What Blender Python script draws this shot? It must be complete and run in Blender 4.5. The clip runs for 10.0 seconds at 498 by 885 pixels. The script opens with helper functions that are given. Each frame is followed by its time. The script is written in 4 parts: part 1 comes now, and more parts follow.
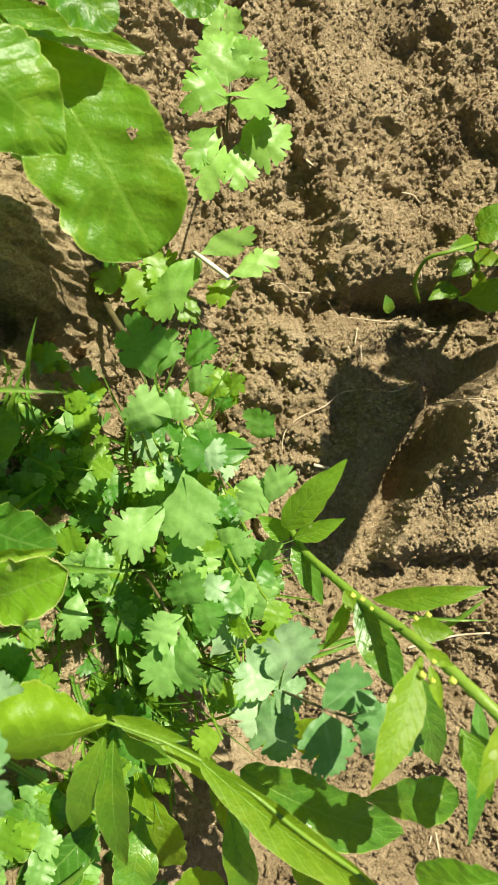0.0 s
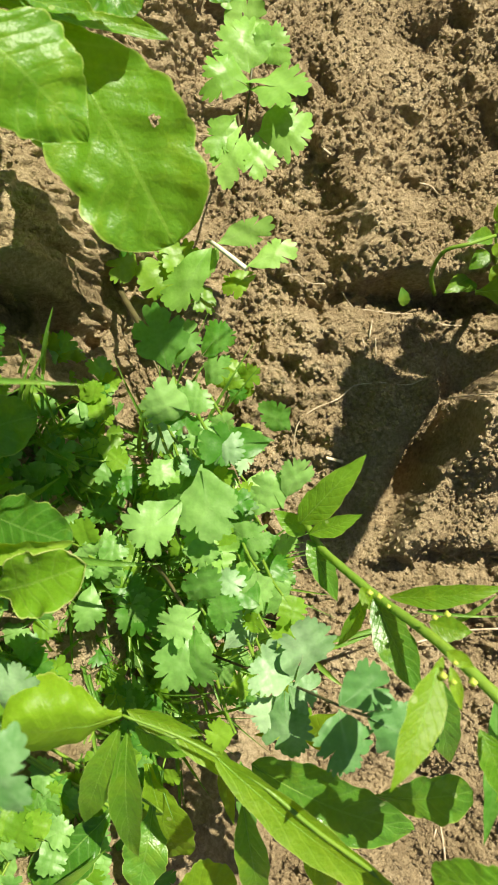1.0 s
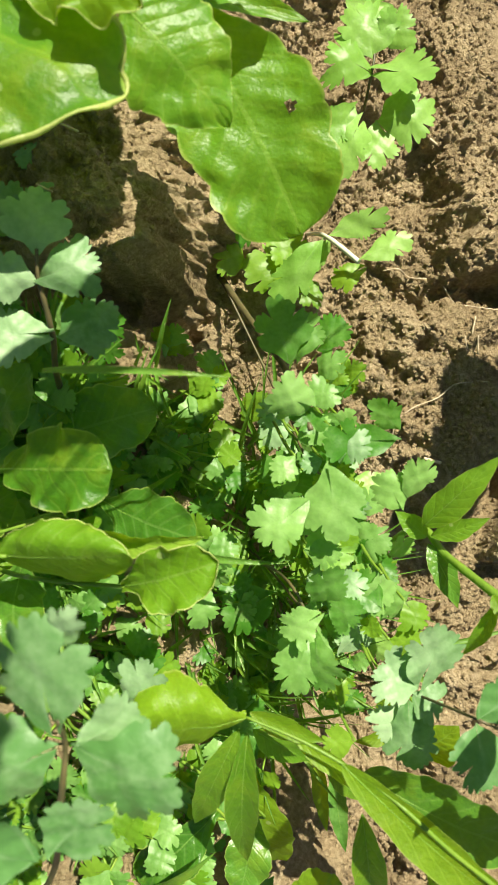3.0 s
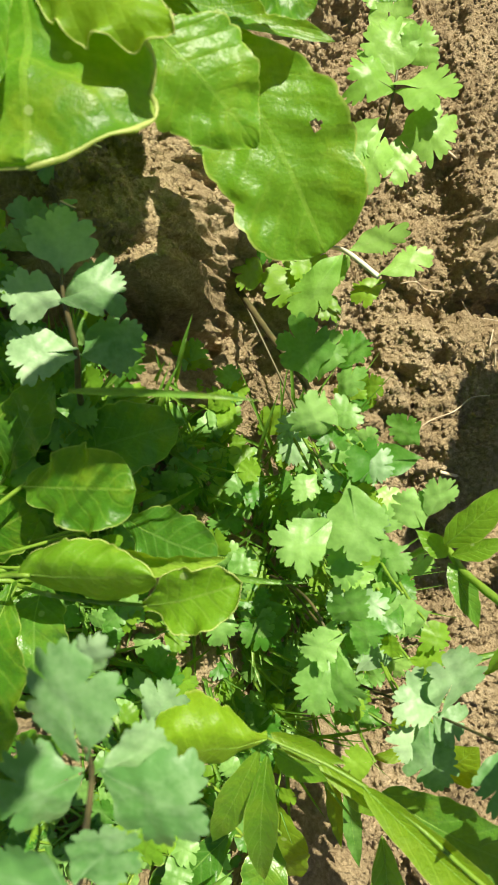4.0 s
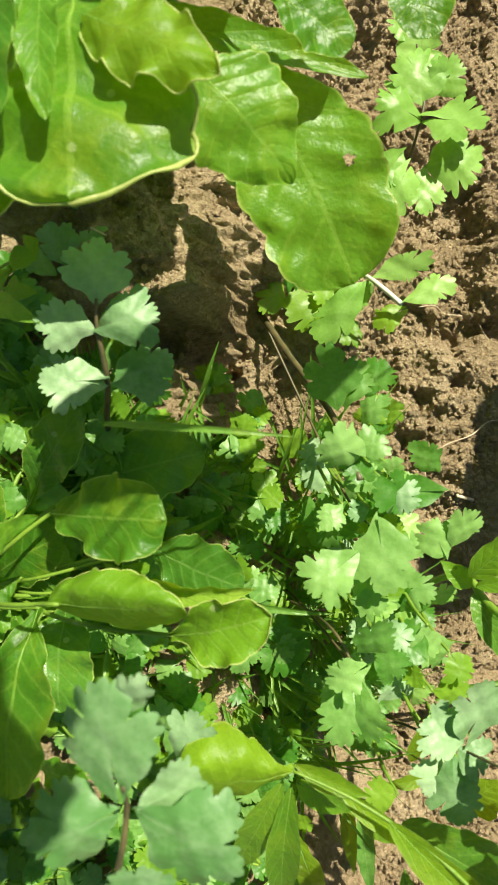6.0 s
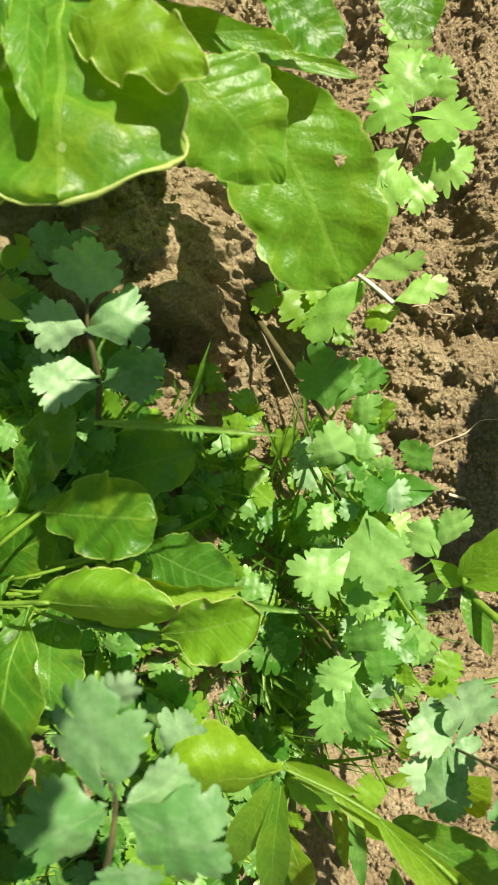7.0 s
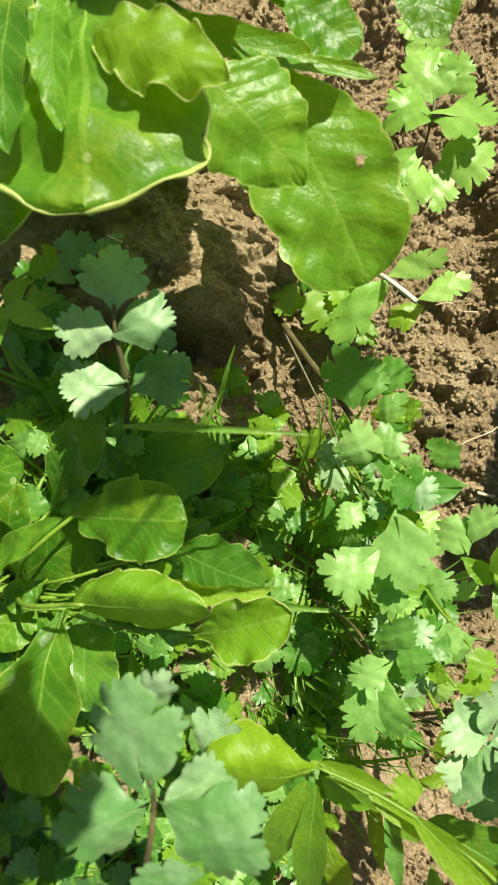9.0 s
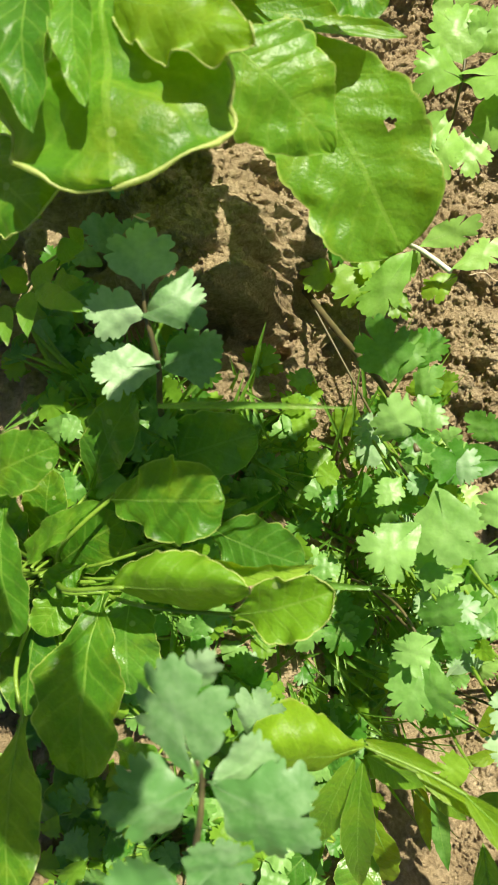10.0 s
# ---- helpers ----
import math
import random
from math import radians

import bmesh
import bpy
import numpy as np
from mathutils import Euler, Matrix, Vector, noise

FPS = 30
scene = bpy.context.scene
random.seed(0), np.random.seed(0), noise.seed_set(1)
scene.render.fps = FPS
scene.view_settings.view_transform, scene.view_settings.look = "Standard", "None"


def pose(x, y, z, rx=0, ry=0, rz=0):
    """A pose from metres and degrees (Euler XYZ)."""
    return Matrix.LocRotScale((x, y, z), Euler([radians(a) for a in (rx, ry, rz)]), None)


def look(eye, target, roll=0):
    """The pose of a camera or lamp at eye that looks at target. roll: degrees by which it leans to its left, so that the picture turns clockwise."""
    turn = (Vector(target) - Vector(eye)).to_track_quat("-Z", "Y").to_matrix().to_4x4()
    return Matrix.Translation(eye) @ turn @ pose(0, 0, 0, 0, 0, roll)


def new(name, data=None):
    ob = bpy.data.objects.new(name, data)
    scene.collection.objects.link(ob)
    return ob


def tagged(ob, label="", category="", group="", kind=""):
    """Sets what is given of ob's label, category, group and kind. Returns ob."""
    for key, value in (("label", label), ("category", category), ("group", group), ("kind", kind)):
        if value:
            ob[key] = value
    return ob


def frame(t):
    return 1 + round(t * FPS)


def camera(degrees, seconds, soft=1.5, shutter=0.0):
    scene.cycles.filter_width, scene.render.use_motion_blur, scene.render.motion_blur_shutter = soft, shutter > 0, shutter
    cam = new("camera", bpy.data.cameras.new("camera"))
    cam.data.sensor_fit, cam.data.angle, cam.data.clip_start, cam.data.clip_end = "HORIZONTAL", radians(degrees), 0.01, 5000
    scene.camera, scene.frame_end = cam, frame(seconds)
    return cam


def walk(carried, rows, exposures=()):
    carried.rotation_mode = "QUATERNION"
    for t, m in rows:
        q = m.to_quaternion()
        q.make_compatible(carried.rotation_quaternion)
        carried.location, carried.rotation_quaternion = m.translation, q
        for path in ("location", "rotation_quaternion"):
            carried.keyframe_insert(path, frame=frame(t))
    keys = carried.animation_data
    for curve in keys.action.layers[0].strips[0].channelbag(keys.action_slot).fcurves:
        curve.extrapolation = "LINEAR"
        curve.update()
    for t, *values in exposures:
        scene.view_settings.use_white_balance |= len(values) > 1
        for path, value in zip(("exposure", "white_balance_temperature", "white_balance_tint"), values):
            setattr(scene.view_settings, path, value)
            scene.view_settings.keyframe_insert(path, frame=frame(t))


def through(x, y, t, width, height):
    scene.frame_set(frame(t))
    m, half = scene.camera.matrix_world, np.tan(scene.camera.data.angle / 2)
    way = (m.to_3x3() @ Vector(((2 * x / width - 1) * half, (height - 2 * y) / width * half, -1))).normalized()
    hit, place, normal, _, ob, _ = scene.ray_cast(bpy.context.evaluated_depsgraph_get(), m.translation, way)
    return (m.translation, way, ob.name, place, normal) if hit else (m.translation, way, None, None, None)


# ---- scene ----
cam = camera(40.3, 10.0, soft=1.0)
cam.data.dof.use_dof, cam.data.dof.focus_distance, cam.data.dof.aperture_fstop = True, 0.44, 24.0
METRES, EYE, TILT, LEAN, TURN = 0.1, 0.56, -90.0, 0.0, 0.0
ROWS = [
    (0.0, 0.0, 0.0, 0.0, 0.0, 0.0, -0.0),
    (0.5, -0.0444, 0.0222, 0.0368, 0.37, -0.69, -0.28),
    (1.0, -0.0715, 0.0321, 0.0284, 0.28, -1.01, -0.89),
    (1.5, -0.2115, 0.0881, -0.0147, 2.75, -1.16, -1.09),
    (2.0, -0.3167, 0.0938, -0.026, 3.8, -0.85, -1.34),
    (2.5, -0.3804, 0.1149, -0.0147, 4.2, -1.22, -1.73),
    (4.0, -0.4986, 0.1173, 0.0782, 5.07, -1.05, -2.46),
    (4.5, -0.5441, 0.0987, 0.1214, 5.48, -0.71, -2.81),
    (5.0, -0.5935, 0.1021, 0.1396, 5.72, -0.63, -3.19),
    (5.5, -0.6286, 0.098, 0.1562, 5.53, -0.46, -3.37),
    (6.0, -0.6229, 0.0995, 0.1695, 5.19, -0.37, -3.31),
    (7.5, -0.5867, 0.0745, 0.1733, 4.82, -0.53, -3.4),
    (8.0, -0.5842, 0.0592, 0.1672, 4.73, -0.54, -3.36),
    (8.5, -0.6006, 0.0675, 0.1766, 5.16, -0.34, -3.05),
    (9.0, -0.6077, 0.0655, 0.1557, 6.92, -0.16, -2.08),
    (9.5, -0.6061, 0.0891, 0.1225, 8.13, -0.66, -0.3),
    (10.0, -0.6407, 0.1084, 0.1237, 9.34, -1.47, -0.23),
]
walk(cam, [(t, pose(0, 0, EYE, TILT, LEAN, TURN) @ pose(METRES * x, METRES * y, METRES * z, 90 + pitch, roll, yaw)) for t, x, y, z, yaw, pitch, roll in ROWS])

# ---- light ----
SUN_EL, SUN_AZ = 47.0, 34.0  # degrees above the soil; degrees clockwise from +y
world = bpy.data.worlds.new("sky")
scene.world = world
world.use_nodes = True
sky = world.node_tree.nodes.new("ShaderNodeTexSky")
sky.sky_type, sky.sun_disc = "NISHITA", False
sky.sun_elevation, sky.sun_rotation = radians(SUN_EL), radians(SUN_AZ)
back = world.node_tree.nodes["Background"]
back.inputs["Strength"].default_value = 0.033
world.node_tree.links.new(sky.outputs[0], back.inputs["Color"])
sun = new("sun", bpy.data.lights.new("sun", "SUN"))
sun.data.energy, sun.data.angle, sun.data.color = 5.0, radians(0.55), (1.0, 0.92, 0.76)
ea, aa = radians(SUN_EL), radians(SUN_AZ)
sun.matrix_world = look((math.sin(aa) * math.cos(ea) * 3, math.cos(aa) * math.cos(ea) * 3, math.sin(ea) * 3), (0, 0, 0))
scene.view_settings.exposure = 1.05

# ---- materials ----


def material(name):
    m = bpy.data.materials.new(name)
    m.use_nodes = True
    m.node_tree.nodes.clear()
    return m, m.node_tree.nodes, m.node_tree.links


def ramp(nodes, stops):
    r = nodes.new("ShaderNodeValToRGB")
    while len(r.color_ramp.elements) < len(stops):
        r.color_ramp.elements.new(0.5)
    for el, (at, col) in zip(r.color_ramp.elements, stops):
        el.position, el.color = at, (*col, 1)
    return r


def math_node(nodes, links, op, a, b=None, c=None):
    n = nodes.new("ShaderNodeMath")
    n.operation = op
    for i, val in enumerate((a, b, c)):
        if val is None:
            continue
        if isinstance(val, (int, float)):
            n.inputs[i].default_value = val
        else:
            links.new(val, n.inputs[i])
    return n.outputs[0]


def soil_material(name, low, mid, high):
    m, nodes, links = material(name)
    out = nodes.new("ShaderNodeOutputMaterial")
    b = nodes.new("ShaderNodeBsdfPrincipled")
    geo = nodes.new("ShaderNodeTexCoord")
    big, fine, grit = (nodes.new("ShaderNodeTexNoise") for _ in range(3))
    for n, s, d in ((big, 14, 5), (fine, 260, 7), (grit, 1100, 3)):
        n.inputs["Scale"].default_value, n.inputs["Detail"].default_value, n.inputs["Roughness"].default_value = s, d, 0.65
        links.new(geo.outputs["Object"], n.inputs["Vector"])
    mixed = math_node(nodes, links, "ADD", math_node(nodes, links, "MULTIPLY", big.outputs[0], 0.5), math_node(nodes, links, "MULTIPLY", fine.outputs[0], 0.5))
    r = ramp(nodes, [(0.34, low), (0.5, mid), (0.66, high)])
    links.new(mixed, r.inputs[0])
    links.new(r.outputs[0], b.inputs["Base Color"])
    b.inputs["Roughness"].default_value = 0.95
    b.inputs["Specular IOR Level"].default_value = 0.15
    cell = nodes.new("ShaderNodeTexVoronoi")
    cell.inputs["Scale"].default_value = 330
    warp = nodes.new("ShaderNodeMixRGB")
    warp.inputs[0].default_value = 0.012
    links.new(geo.outputs["Object"], warp.inputs[1])
    links.new(fine.outputs["Color"], warp.inputs[2])
    links.new(warp.outputs[0], cell.inputs["Vector"])
    bump = nodes.new("ShaderNodeBump")
    bump.inputs["Strength"].default_value, bump.inputs["Distance"].default_value = 1.0, 0.0046
    h = math_node(nodes, links, "ADD", fine.outputs[0], math_node(nodes, links, "MULTIPLY", grit.outputs[0], 0.6))
    h = math_node(nodes, links, "SUBTRACT", h, math_node(nodes, links, "MULTIPLY", cell.outputs["Distance"], 0.7))
    links.new(h, bump.inputs["Height"])
    links.new(bump.outputs[0], b.inputs["Normal"])
    links.new(b.outputs[0], out.inputs["Surface"])
    return m


def leaf_material(name, dark, light, through, gloss, veins, vein_col, thin=0.42, fan_veins=False):
    """A leaf: blotched green, ribs from its UV, sheen, and light let through from the other side."""
    m, nodes, links = material(name)
    out = nodes.new("ShaderNodeOutputMaterial")
    b = nodes.new("ShaderNodeBsdfPrincipled")
    tr = nodes.new("ShaderNodeBsdfTranslucent")
    mix = nodes.new("ShaderNodeMixShader")
    uv = nodes.new("ShaderNodeUVMap")
    sep = nodes.new("ShaderNodeSeparateXYZ")
    links.new(uv.outputs[0], sep.inputs[0])
    u, v = sep.outputs[0], sep.outputs[1]
    co = nodes.new("ShaderNodeTexCoord")
    blot, grain = nodes.new("ShaderNodeTexNoise"), nodes.new("ShaderNodeTexNoise")
    for n, s in ((blot, 60), (grain, 420)):
        n.inputs["Scale"].default_value, n.inputs["Detail"].default_value = s, 4
        links.new(co.outputs["Object"], n.inputs["Vector"])
    info = nodes.new("ShaderNodeObjectInfo")
    f = math_node(nodes, links, "ADD", math_node(nodes, links, "MULTIPLY", blot.outputs[0], 0.55), math_node(nodes, links, "MULTIPLY", grain.outputs[0], 0.25))
    f = math_node(nodes, links, "ADD", f, math_node(nodes, links, "MULTIPLY_ADD", info.outputs["Random"], 0.50, -0.16))
    r = ramp(nodes, [(0.3, dark), (0.75, light)])
    links.new(f, r.inputs[0])
    av = math_node(nodes, links, "ABSOLUTE", v)
    if fan_veins:
        w = math_node(nodes, links, "COSINE", math_node(nodes, links, "MULTIPLY", math_node(nodes, links, "ADD", v, math_node(nodes, links, "MULTIPLY", blot.outputs[0], 0.10)), 3.7))
        fade = math_node(nodes, links, "POWER", math_node(nodes, links, "SUBTRACT", 1.0, u), 1.6)
        line = math_node(nodes, links, "MULTIPLY", math_node(nodes, links, "POWER", math_node(nodes, links, "ABSOLUTE", w), 24.0), fade)
    else:
        wob = math_node(nodes, links, "MULTIPLY", blot.outputs[0], 0.10)
        ph = math_node(nodes, links, "SUBTRACT", math_node(nodes, links, "ADD", u, wob), math_node(nodes, links, "MULTIPLY", av, 0.22))
        w = math_node(nodes, links, "SINE", math_node(nodes, links, "MULTIPLY", ph, 24.0))
        side = math_node(nodes, links, "POWER", math_node(nodes, links, "ABSOLUTE", w), 26.0)
        mid = math_node(nodes, links, "LESS_THAN", av, 0.035)
        line = math_node(nodes, links, "MAXIMUM", math_node(nodes, links, "MULTIPLY", side, 0.55), mid)
    vein = nodes.new("ShaderNodeMixRGB")
    links.new(math_node(nodes, links, "MULTIPLY", line, veins), vein.inputs[0])
    links.new(r.outputs[0], vein.inputs[1])
    vein.inputs[2].default_value = (*vein_col, 1)
    colour = vein.outputs[0]
    if not fan_veins:
        age = nodes.new("ShaderNodeTexNoise")
        age.inputs["Scale"].default_value, age.inputs["Detail"].default_value, age.inputs["Roughness"].default_value = 30, 5, 0.72
        links.new(co.outputs["Object"], age.inputs["Vector"])
        old = nodes.new("ShaderNodeMapRange")
        old.inputs["From Min"].default_value, old.inputs["From Max"].default_value, old.inputs["To Max"].default_value = 0.52, 0.72, 0.42
        links.new(age.outputs[0], old.inputs["Value"])
        sallow = nodes.new("ShaderNodeMixRGB")
        links.new(old.outputs[0], sallow.inputs[0])
        links.new(colour, sallow.inputs[1])
        sallow.inputs[2].default_value = (0.29, 0.35, 0.02, 1)
        colour = sallow.outputs[0]
        scar = nodes.new("ShaderNodeTexVoronoi")
        scar.inputs["Scale"].default_value = 95
        links.new(co.outputs["Object"], scar.inputs["Vector"])
        tone = nodes.new("ShaderNodeSeparateColor")
        links.new(scar.outputs["Color"], tone.inputs[0])
        few = math_node(nodes, links, "GREATER_THAN", tone.outputs[0], 0.86)
        spot = math_node(nodes, links, "MULTIPLY", math_node(nodes, links, "LESS_THAN", scar.outputs["Distance"], 0.16), few)
        pale = nodes.new("ShaderNodeMixRGB")
        links.new(math_node(nodes, links, "MULTIPLY", spot, 0.6), pale.inputs[0])
        links.new(colour, pale.inputs[1])
        pale.inputs[2].default_value = (0.40, 0.50, 0.20, 1)
        colour = pale.outputs[0]
        # pale band at the edge: light caught by the curled margin, as colour
        rim = nodes.new("ShaderNodeMixRGB")
        edge = nodes.new("ShaderNodeMapRange")
        edge.inputs["From Min"].default_value, edge.inputs["From Max"].default_value = 0.955, 0.99
        links.new(av, edge.inputs["Value"])
        links.new(math_node(nodes, links, "MULTIPLY", edge.outputs[0], 0.75), rim.inputs[0])
        links.new(colour, rim.inputs[1])
        rim.inputs[2].default_value = (0.42, 0.52, 0.12, 1)
        colour = rim.outputs[0]
    links.new(colour, b.inputs["Base Color"])
    b.inputs["Roughness"].default_value = gloss
    b.inputs["Specular IOR Level"].default_value = 0.42
    bump = nodes.new("ShaderNodeBump")
    bump.inputs["Strength"].default_value, bump.inputs["Distance"].default_value = 0.6, 0.0012 if fan_veins else 0.0026
    h = math_node(nodes, links, "SUBTRACT", math_node(nodes, links, "ADD", blot.outputs[0], math_node(nodes, links, "MULTIPLY", grain.outputs[0], 0.25)), math_node(nodes, links, "MULTIPLY", line, 0.05 if fan_veins else 0.10))
    links.new(h, bump.inputs["Height"])
    links.new(bump.outputs[0], b.inputs["Normal"])
    tint = nodes.new("ShaderNodeMixRGB")
    tint.blend_type = "MULTIPLY"
    tint.inputs[0].default_value = 0.35
    tint.inputs[1].default_value = (*through, 1)
    links.new(grain.outputs[0], tint.inputs[2])
    links.new(tint.outputs[0], tr.inputs["Color"])
    links.new(bump.outputs[0], tr.inputs["Normal"])
    mix.inputs[0].default_value = thin
    links.new(b.outputs[0], mix.inputs[1])
    links.new(tr.outputs[0], mix.inputs[2])
    links.new(mix.outputs[0], out.inputs["Surface"])
    return m


def plain_material(name, a, b2, rough, scale=120):
    m, nodes, links = material(name)
    out = nodes.new("ShaderNodeOutputMaterial")
    b = nodes.new("ShaderNodeBsdfPrincipled")
    co = nodes.new("ShaderNodeTexCoord")
    n = nodes.new("ShaderNodeTexNoise")
    n.inputs["Scale"].default_value, n.inputs["Detail"].default_value = scale, 4
    links.new(co.outputs["Object"], n.inputs["Vector"])
    r = ramp(nodes, [(0.35, a), (0.65, b2)])
    links.new(n.outputs[0], r.inputs[0])
    links.new(r.outputs[0], b.inputs["Base Color"])
    b.inputs["Roughness"].default_value = rough
    links.new(b.outputs[0], out.inputs["Surface"])
    return m


SOIL = soil_material("crumbly_soil", (0.24, 0.176, 0.092), (0.48, 0.372, 0.208), (0.74, 0.605, 0.375))
MATS = {
    "broad": leaf_material("beet_leaf", (0.048, 0.160, 0.010), (0.115, 0.275, 0.016), (0.42, 0.76, 0.008), 0.40, 0.42, (0.27, 0.44, 0.06), 0.42),
    # Beet green brightened for sunlit leaves: sunlight put into the colour.
    "young": leaf_material("sunlit_beet_leaf", (0.125, 0.275, 0.012), (0.265, 0.440, 0.048), (0.46, 0.72, 0.010), 0.42, 0.30, (0.32, 0.48, 0.10), 0.38),
    "narrow": leaf_material("lance_leaf", (0.080, 0.200, 0.012), (0.140, 0.300, 0.022), (0.46, 0.82, 0.012), 0.36, 0.30, (0.27, 0.44, 0.06), 0.44),
    "yel": leaf_material("yellow_green_leaf", (0.120, 0.240, 0.010), (0.190, 0.340, 0.016), (0.60, 0.86, 0.008), 0.48, 0.30, (0.30, 0.46, 0.05), 0.48),
    "dark": leaf_material("deep_green_leaf", (0.050, 0.155, 0.016), (0.100, 0.245, 0.028), (0.32, 0.66, 0.02), 0.30, 0.35, (0.22, 0.38, 0.09), 0.36),
    "cor": leaf_material("coriander_leaf", (0.055, 0.190, 0.016), (0.250, 0.450, 0.120), (0.28, 0.68, 0.02), 0.42, 0.28, (0.34, 0.50, 0.20), 0.36, True),
    "fanyel": leaf_material("young_coriander_leaf", (0.120, 0.260, 0.018), (0.200, 0.370, 0.030), (0.50, 0.80, 0.02), 0.42, 0.15, (0.28, 0.44, 0.06), 0.42, True),
    # Coriander green lifted where the plants stand in sun: light put into colour.
    "light": leaf_material("sunlit_coriander_leaf", (0.170, 0.350, 0.050), (0.320, 0.540, 0.130), (0.36, 0.74, 0.05), 0.42, 0.30, (0.38, 0.56, 0.22), 0.34, True),
    # Glaucous bloom, plus whitening that puts sun on the leaflets into the colour.
    "glau": leaf_material("glaucous_coriander_leaf", (0.095, 0.235, 0.064), (0.370, 0.540, 0.290), (0.22, 0.54, 0.08), 0.46, 0.32, (0.44, 0.60, 0.36), 0.28, True),
    "oval": leaf_material("clover_leaf", (0.110, 0.270, 0.022), (0.160, 0.350, 0.034), (0.44, 0.80, 0.02), 0.45, 0.15, (0.24, 0.42, 0.06), 0.42),
    "blade": leaf_material("grass_leaf", (0.085, 0.210, 0.024), (0.150, 0.310, 0.045), (0.34, 0.66, 0.03), 0.36, 0.2, (0.24, 0.36, 0.08), 0.34),
}
STALK = leaf_material("green_stalk", (0.16, 0.29, 0.03), (0.26, 0.41, 0.05), (0.40, 0.70, 0.03), 0.4, 0.6, (0.19, 0.33, 0.04), 0.3)
PALE_RIB = leaf_material("pale_rib", (0.20, 0.36, 0.05), (0.28, 0.44, 0.08), (0.50, 0.85, 0.03), 0.4, 0.8, (0.24, 0.42, 0.06), 0.42)
DARK_STALK = plain_material("reddish_stalk", (0.060, 0.058, 0.022), (0.110, 0.090, 0.036), 0.5)
# Bright tone for leaf edges: sunlight on the curled margin put into colour.
LIT_MARGIN = leaf_material("sunlit_leaf_margin", (0.42, 0.50, 0.14), (0.60, 0.62, 0.24), (0.70, 0.85, 0.10), 0.4, 0.9, (0.48, 0.56, 0.18), 0.4)
WHITE_STALK = plain_material("white_stalk", (0.50, 0.52, 0.38), (0.66, 0.66, 0.52), 0.5)
PETAL = plain_material("yellow_petal", (0.32, 0.44, 0.04), (0.52, 0.58, 0.09), 0.5, 600)
STRAW = plain_material("dry_straw", (0.42, 0.33, 0.20), (0.62, 0.52, 0.36), 0.8)

# ---- soil ----
TABLE = np.random.RandomState(7).rand(256, 256, 3)


def turned(x, y, size, k):
    """Each scale of the soil's relief gets a direction of its own."""
    w = 0.7 + 1.9 * k + 310 * size
    x, y = np.asarray(x, float), np.asarray(y, float)
    return (math.cos(w) * x - math.sin(w) * y) / size + 31.7 + k * 5.3, (math.sin(w) * x + math.cos(w) * y) / size + 17.1 + k * 3.7


def value_noise(x, y, size, k=0):
    x, y = turned(x, y, size, k)
    i, j = np.floor(x).astype(int), np.floor(y).astype(int)
    f, g = x - i, y - j
    f, g = f * f * (3 - 2 * f), g * g * (3 - 2 * g)
    t = lambda a, b: TABLE[a % 256, b % 256, k % 3]
    return (t(i, j) * (1 - f) + t(i + 1, j) * f) * (1 - g) + (t(i, j + 1) * (1 - f) + t(i + 1, j + 1) * f) * g - 0.5


def clods(x, y, size, k=0):
    """Rounded lumps with sharp gaps between them, 0 in the gaps and 1 on top, each of its own height."""
    x, y = turned(x, y, size, k)
    i, j = np.floor(x).astype(int), np.floor(y).astype(int)
    best, tall = np.full(x.shape, 9.0), np.zeros(x.shape)
    for a in (-1, 0, 1):
        for b in (-1, 0, 1):
            c = TABLE[(i + a) % 256, (j + b) % 256]
            d = (i + a + c[..., 0] - x) ** 2 + (j + b + c[..., 1] - y) ** 2
            near = d < best
            best, tall = np.where(near, d, best), np.where(near, c[..., 2], tall)
    return np.clip(1 - best * 2.0, 0, 1) * (0.35 + 0.65 * tall)


def smooth(s):
    s = np.clip(s, 0, 1)
    return s * s * (3 - 2 * s)


def slope(x, y):
    """The bed's side: a bank that rises to the left of a furrow."""
    x, y = np.asarray(x, float), np.asarray(y, float)
    far = smooth((np.hypot(x, y) - 0.55) / 0.5)
    edge = -0.020 + 0.035 * smooth((-0.12 - y) / 0.15)
    z = 0.19 * smooth((edge - x) / 0.135)
    z = z - 0.042 * smooth((x - 0.06) / 0.10) * smooth(np.abs(y - 0.02) / 0.07)
    return z * (1 - far) + far * 0.06


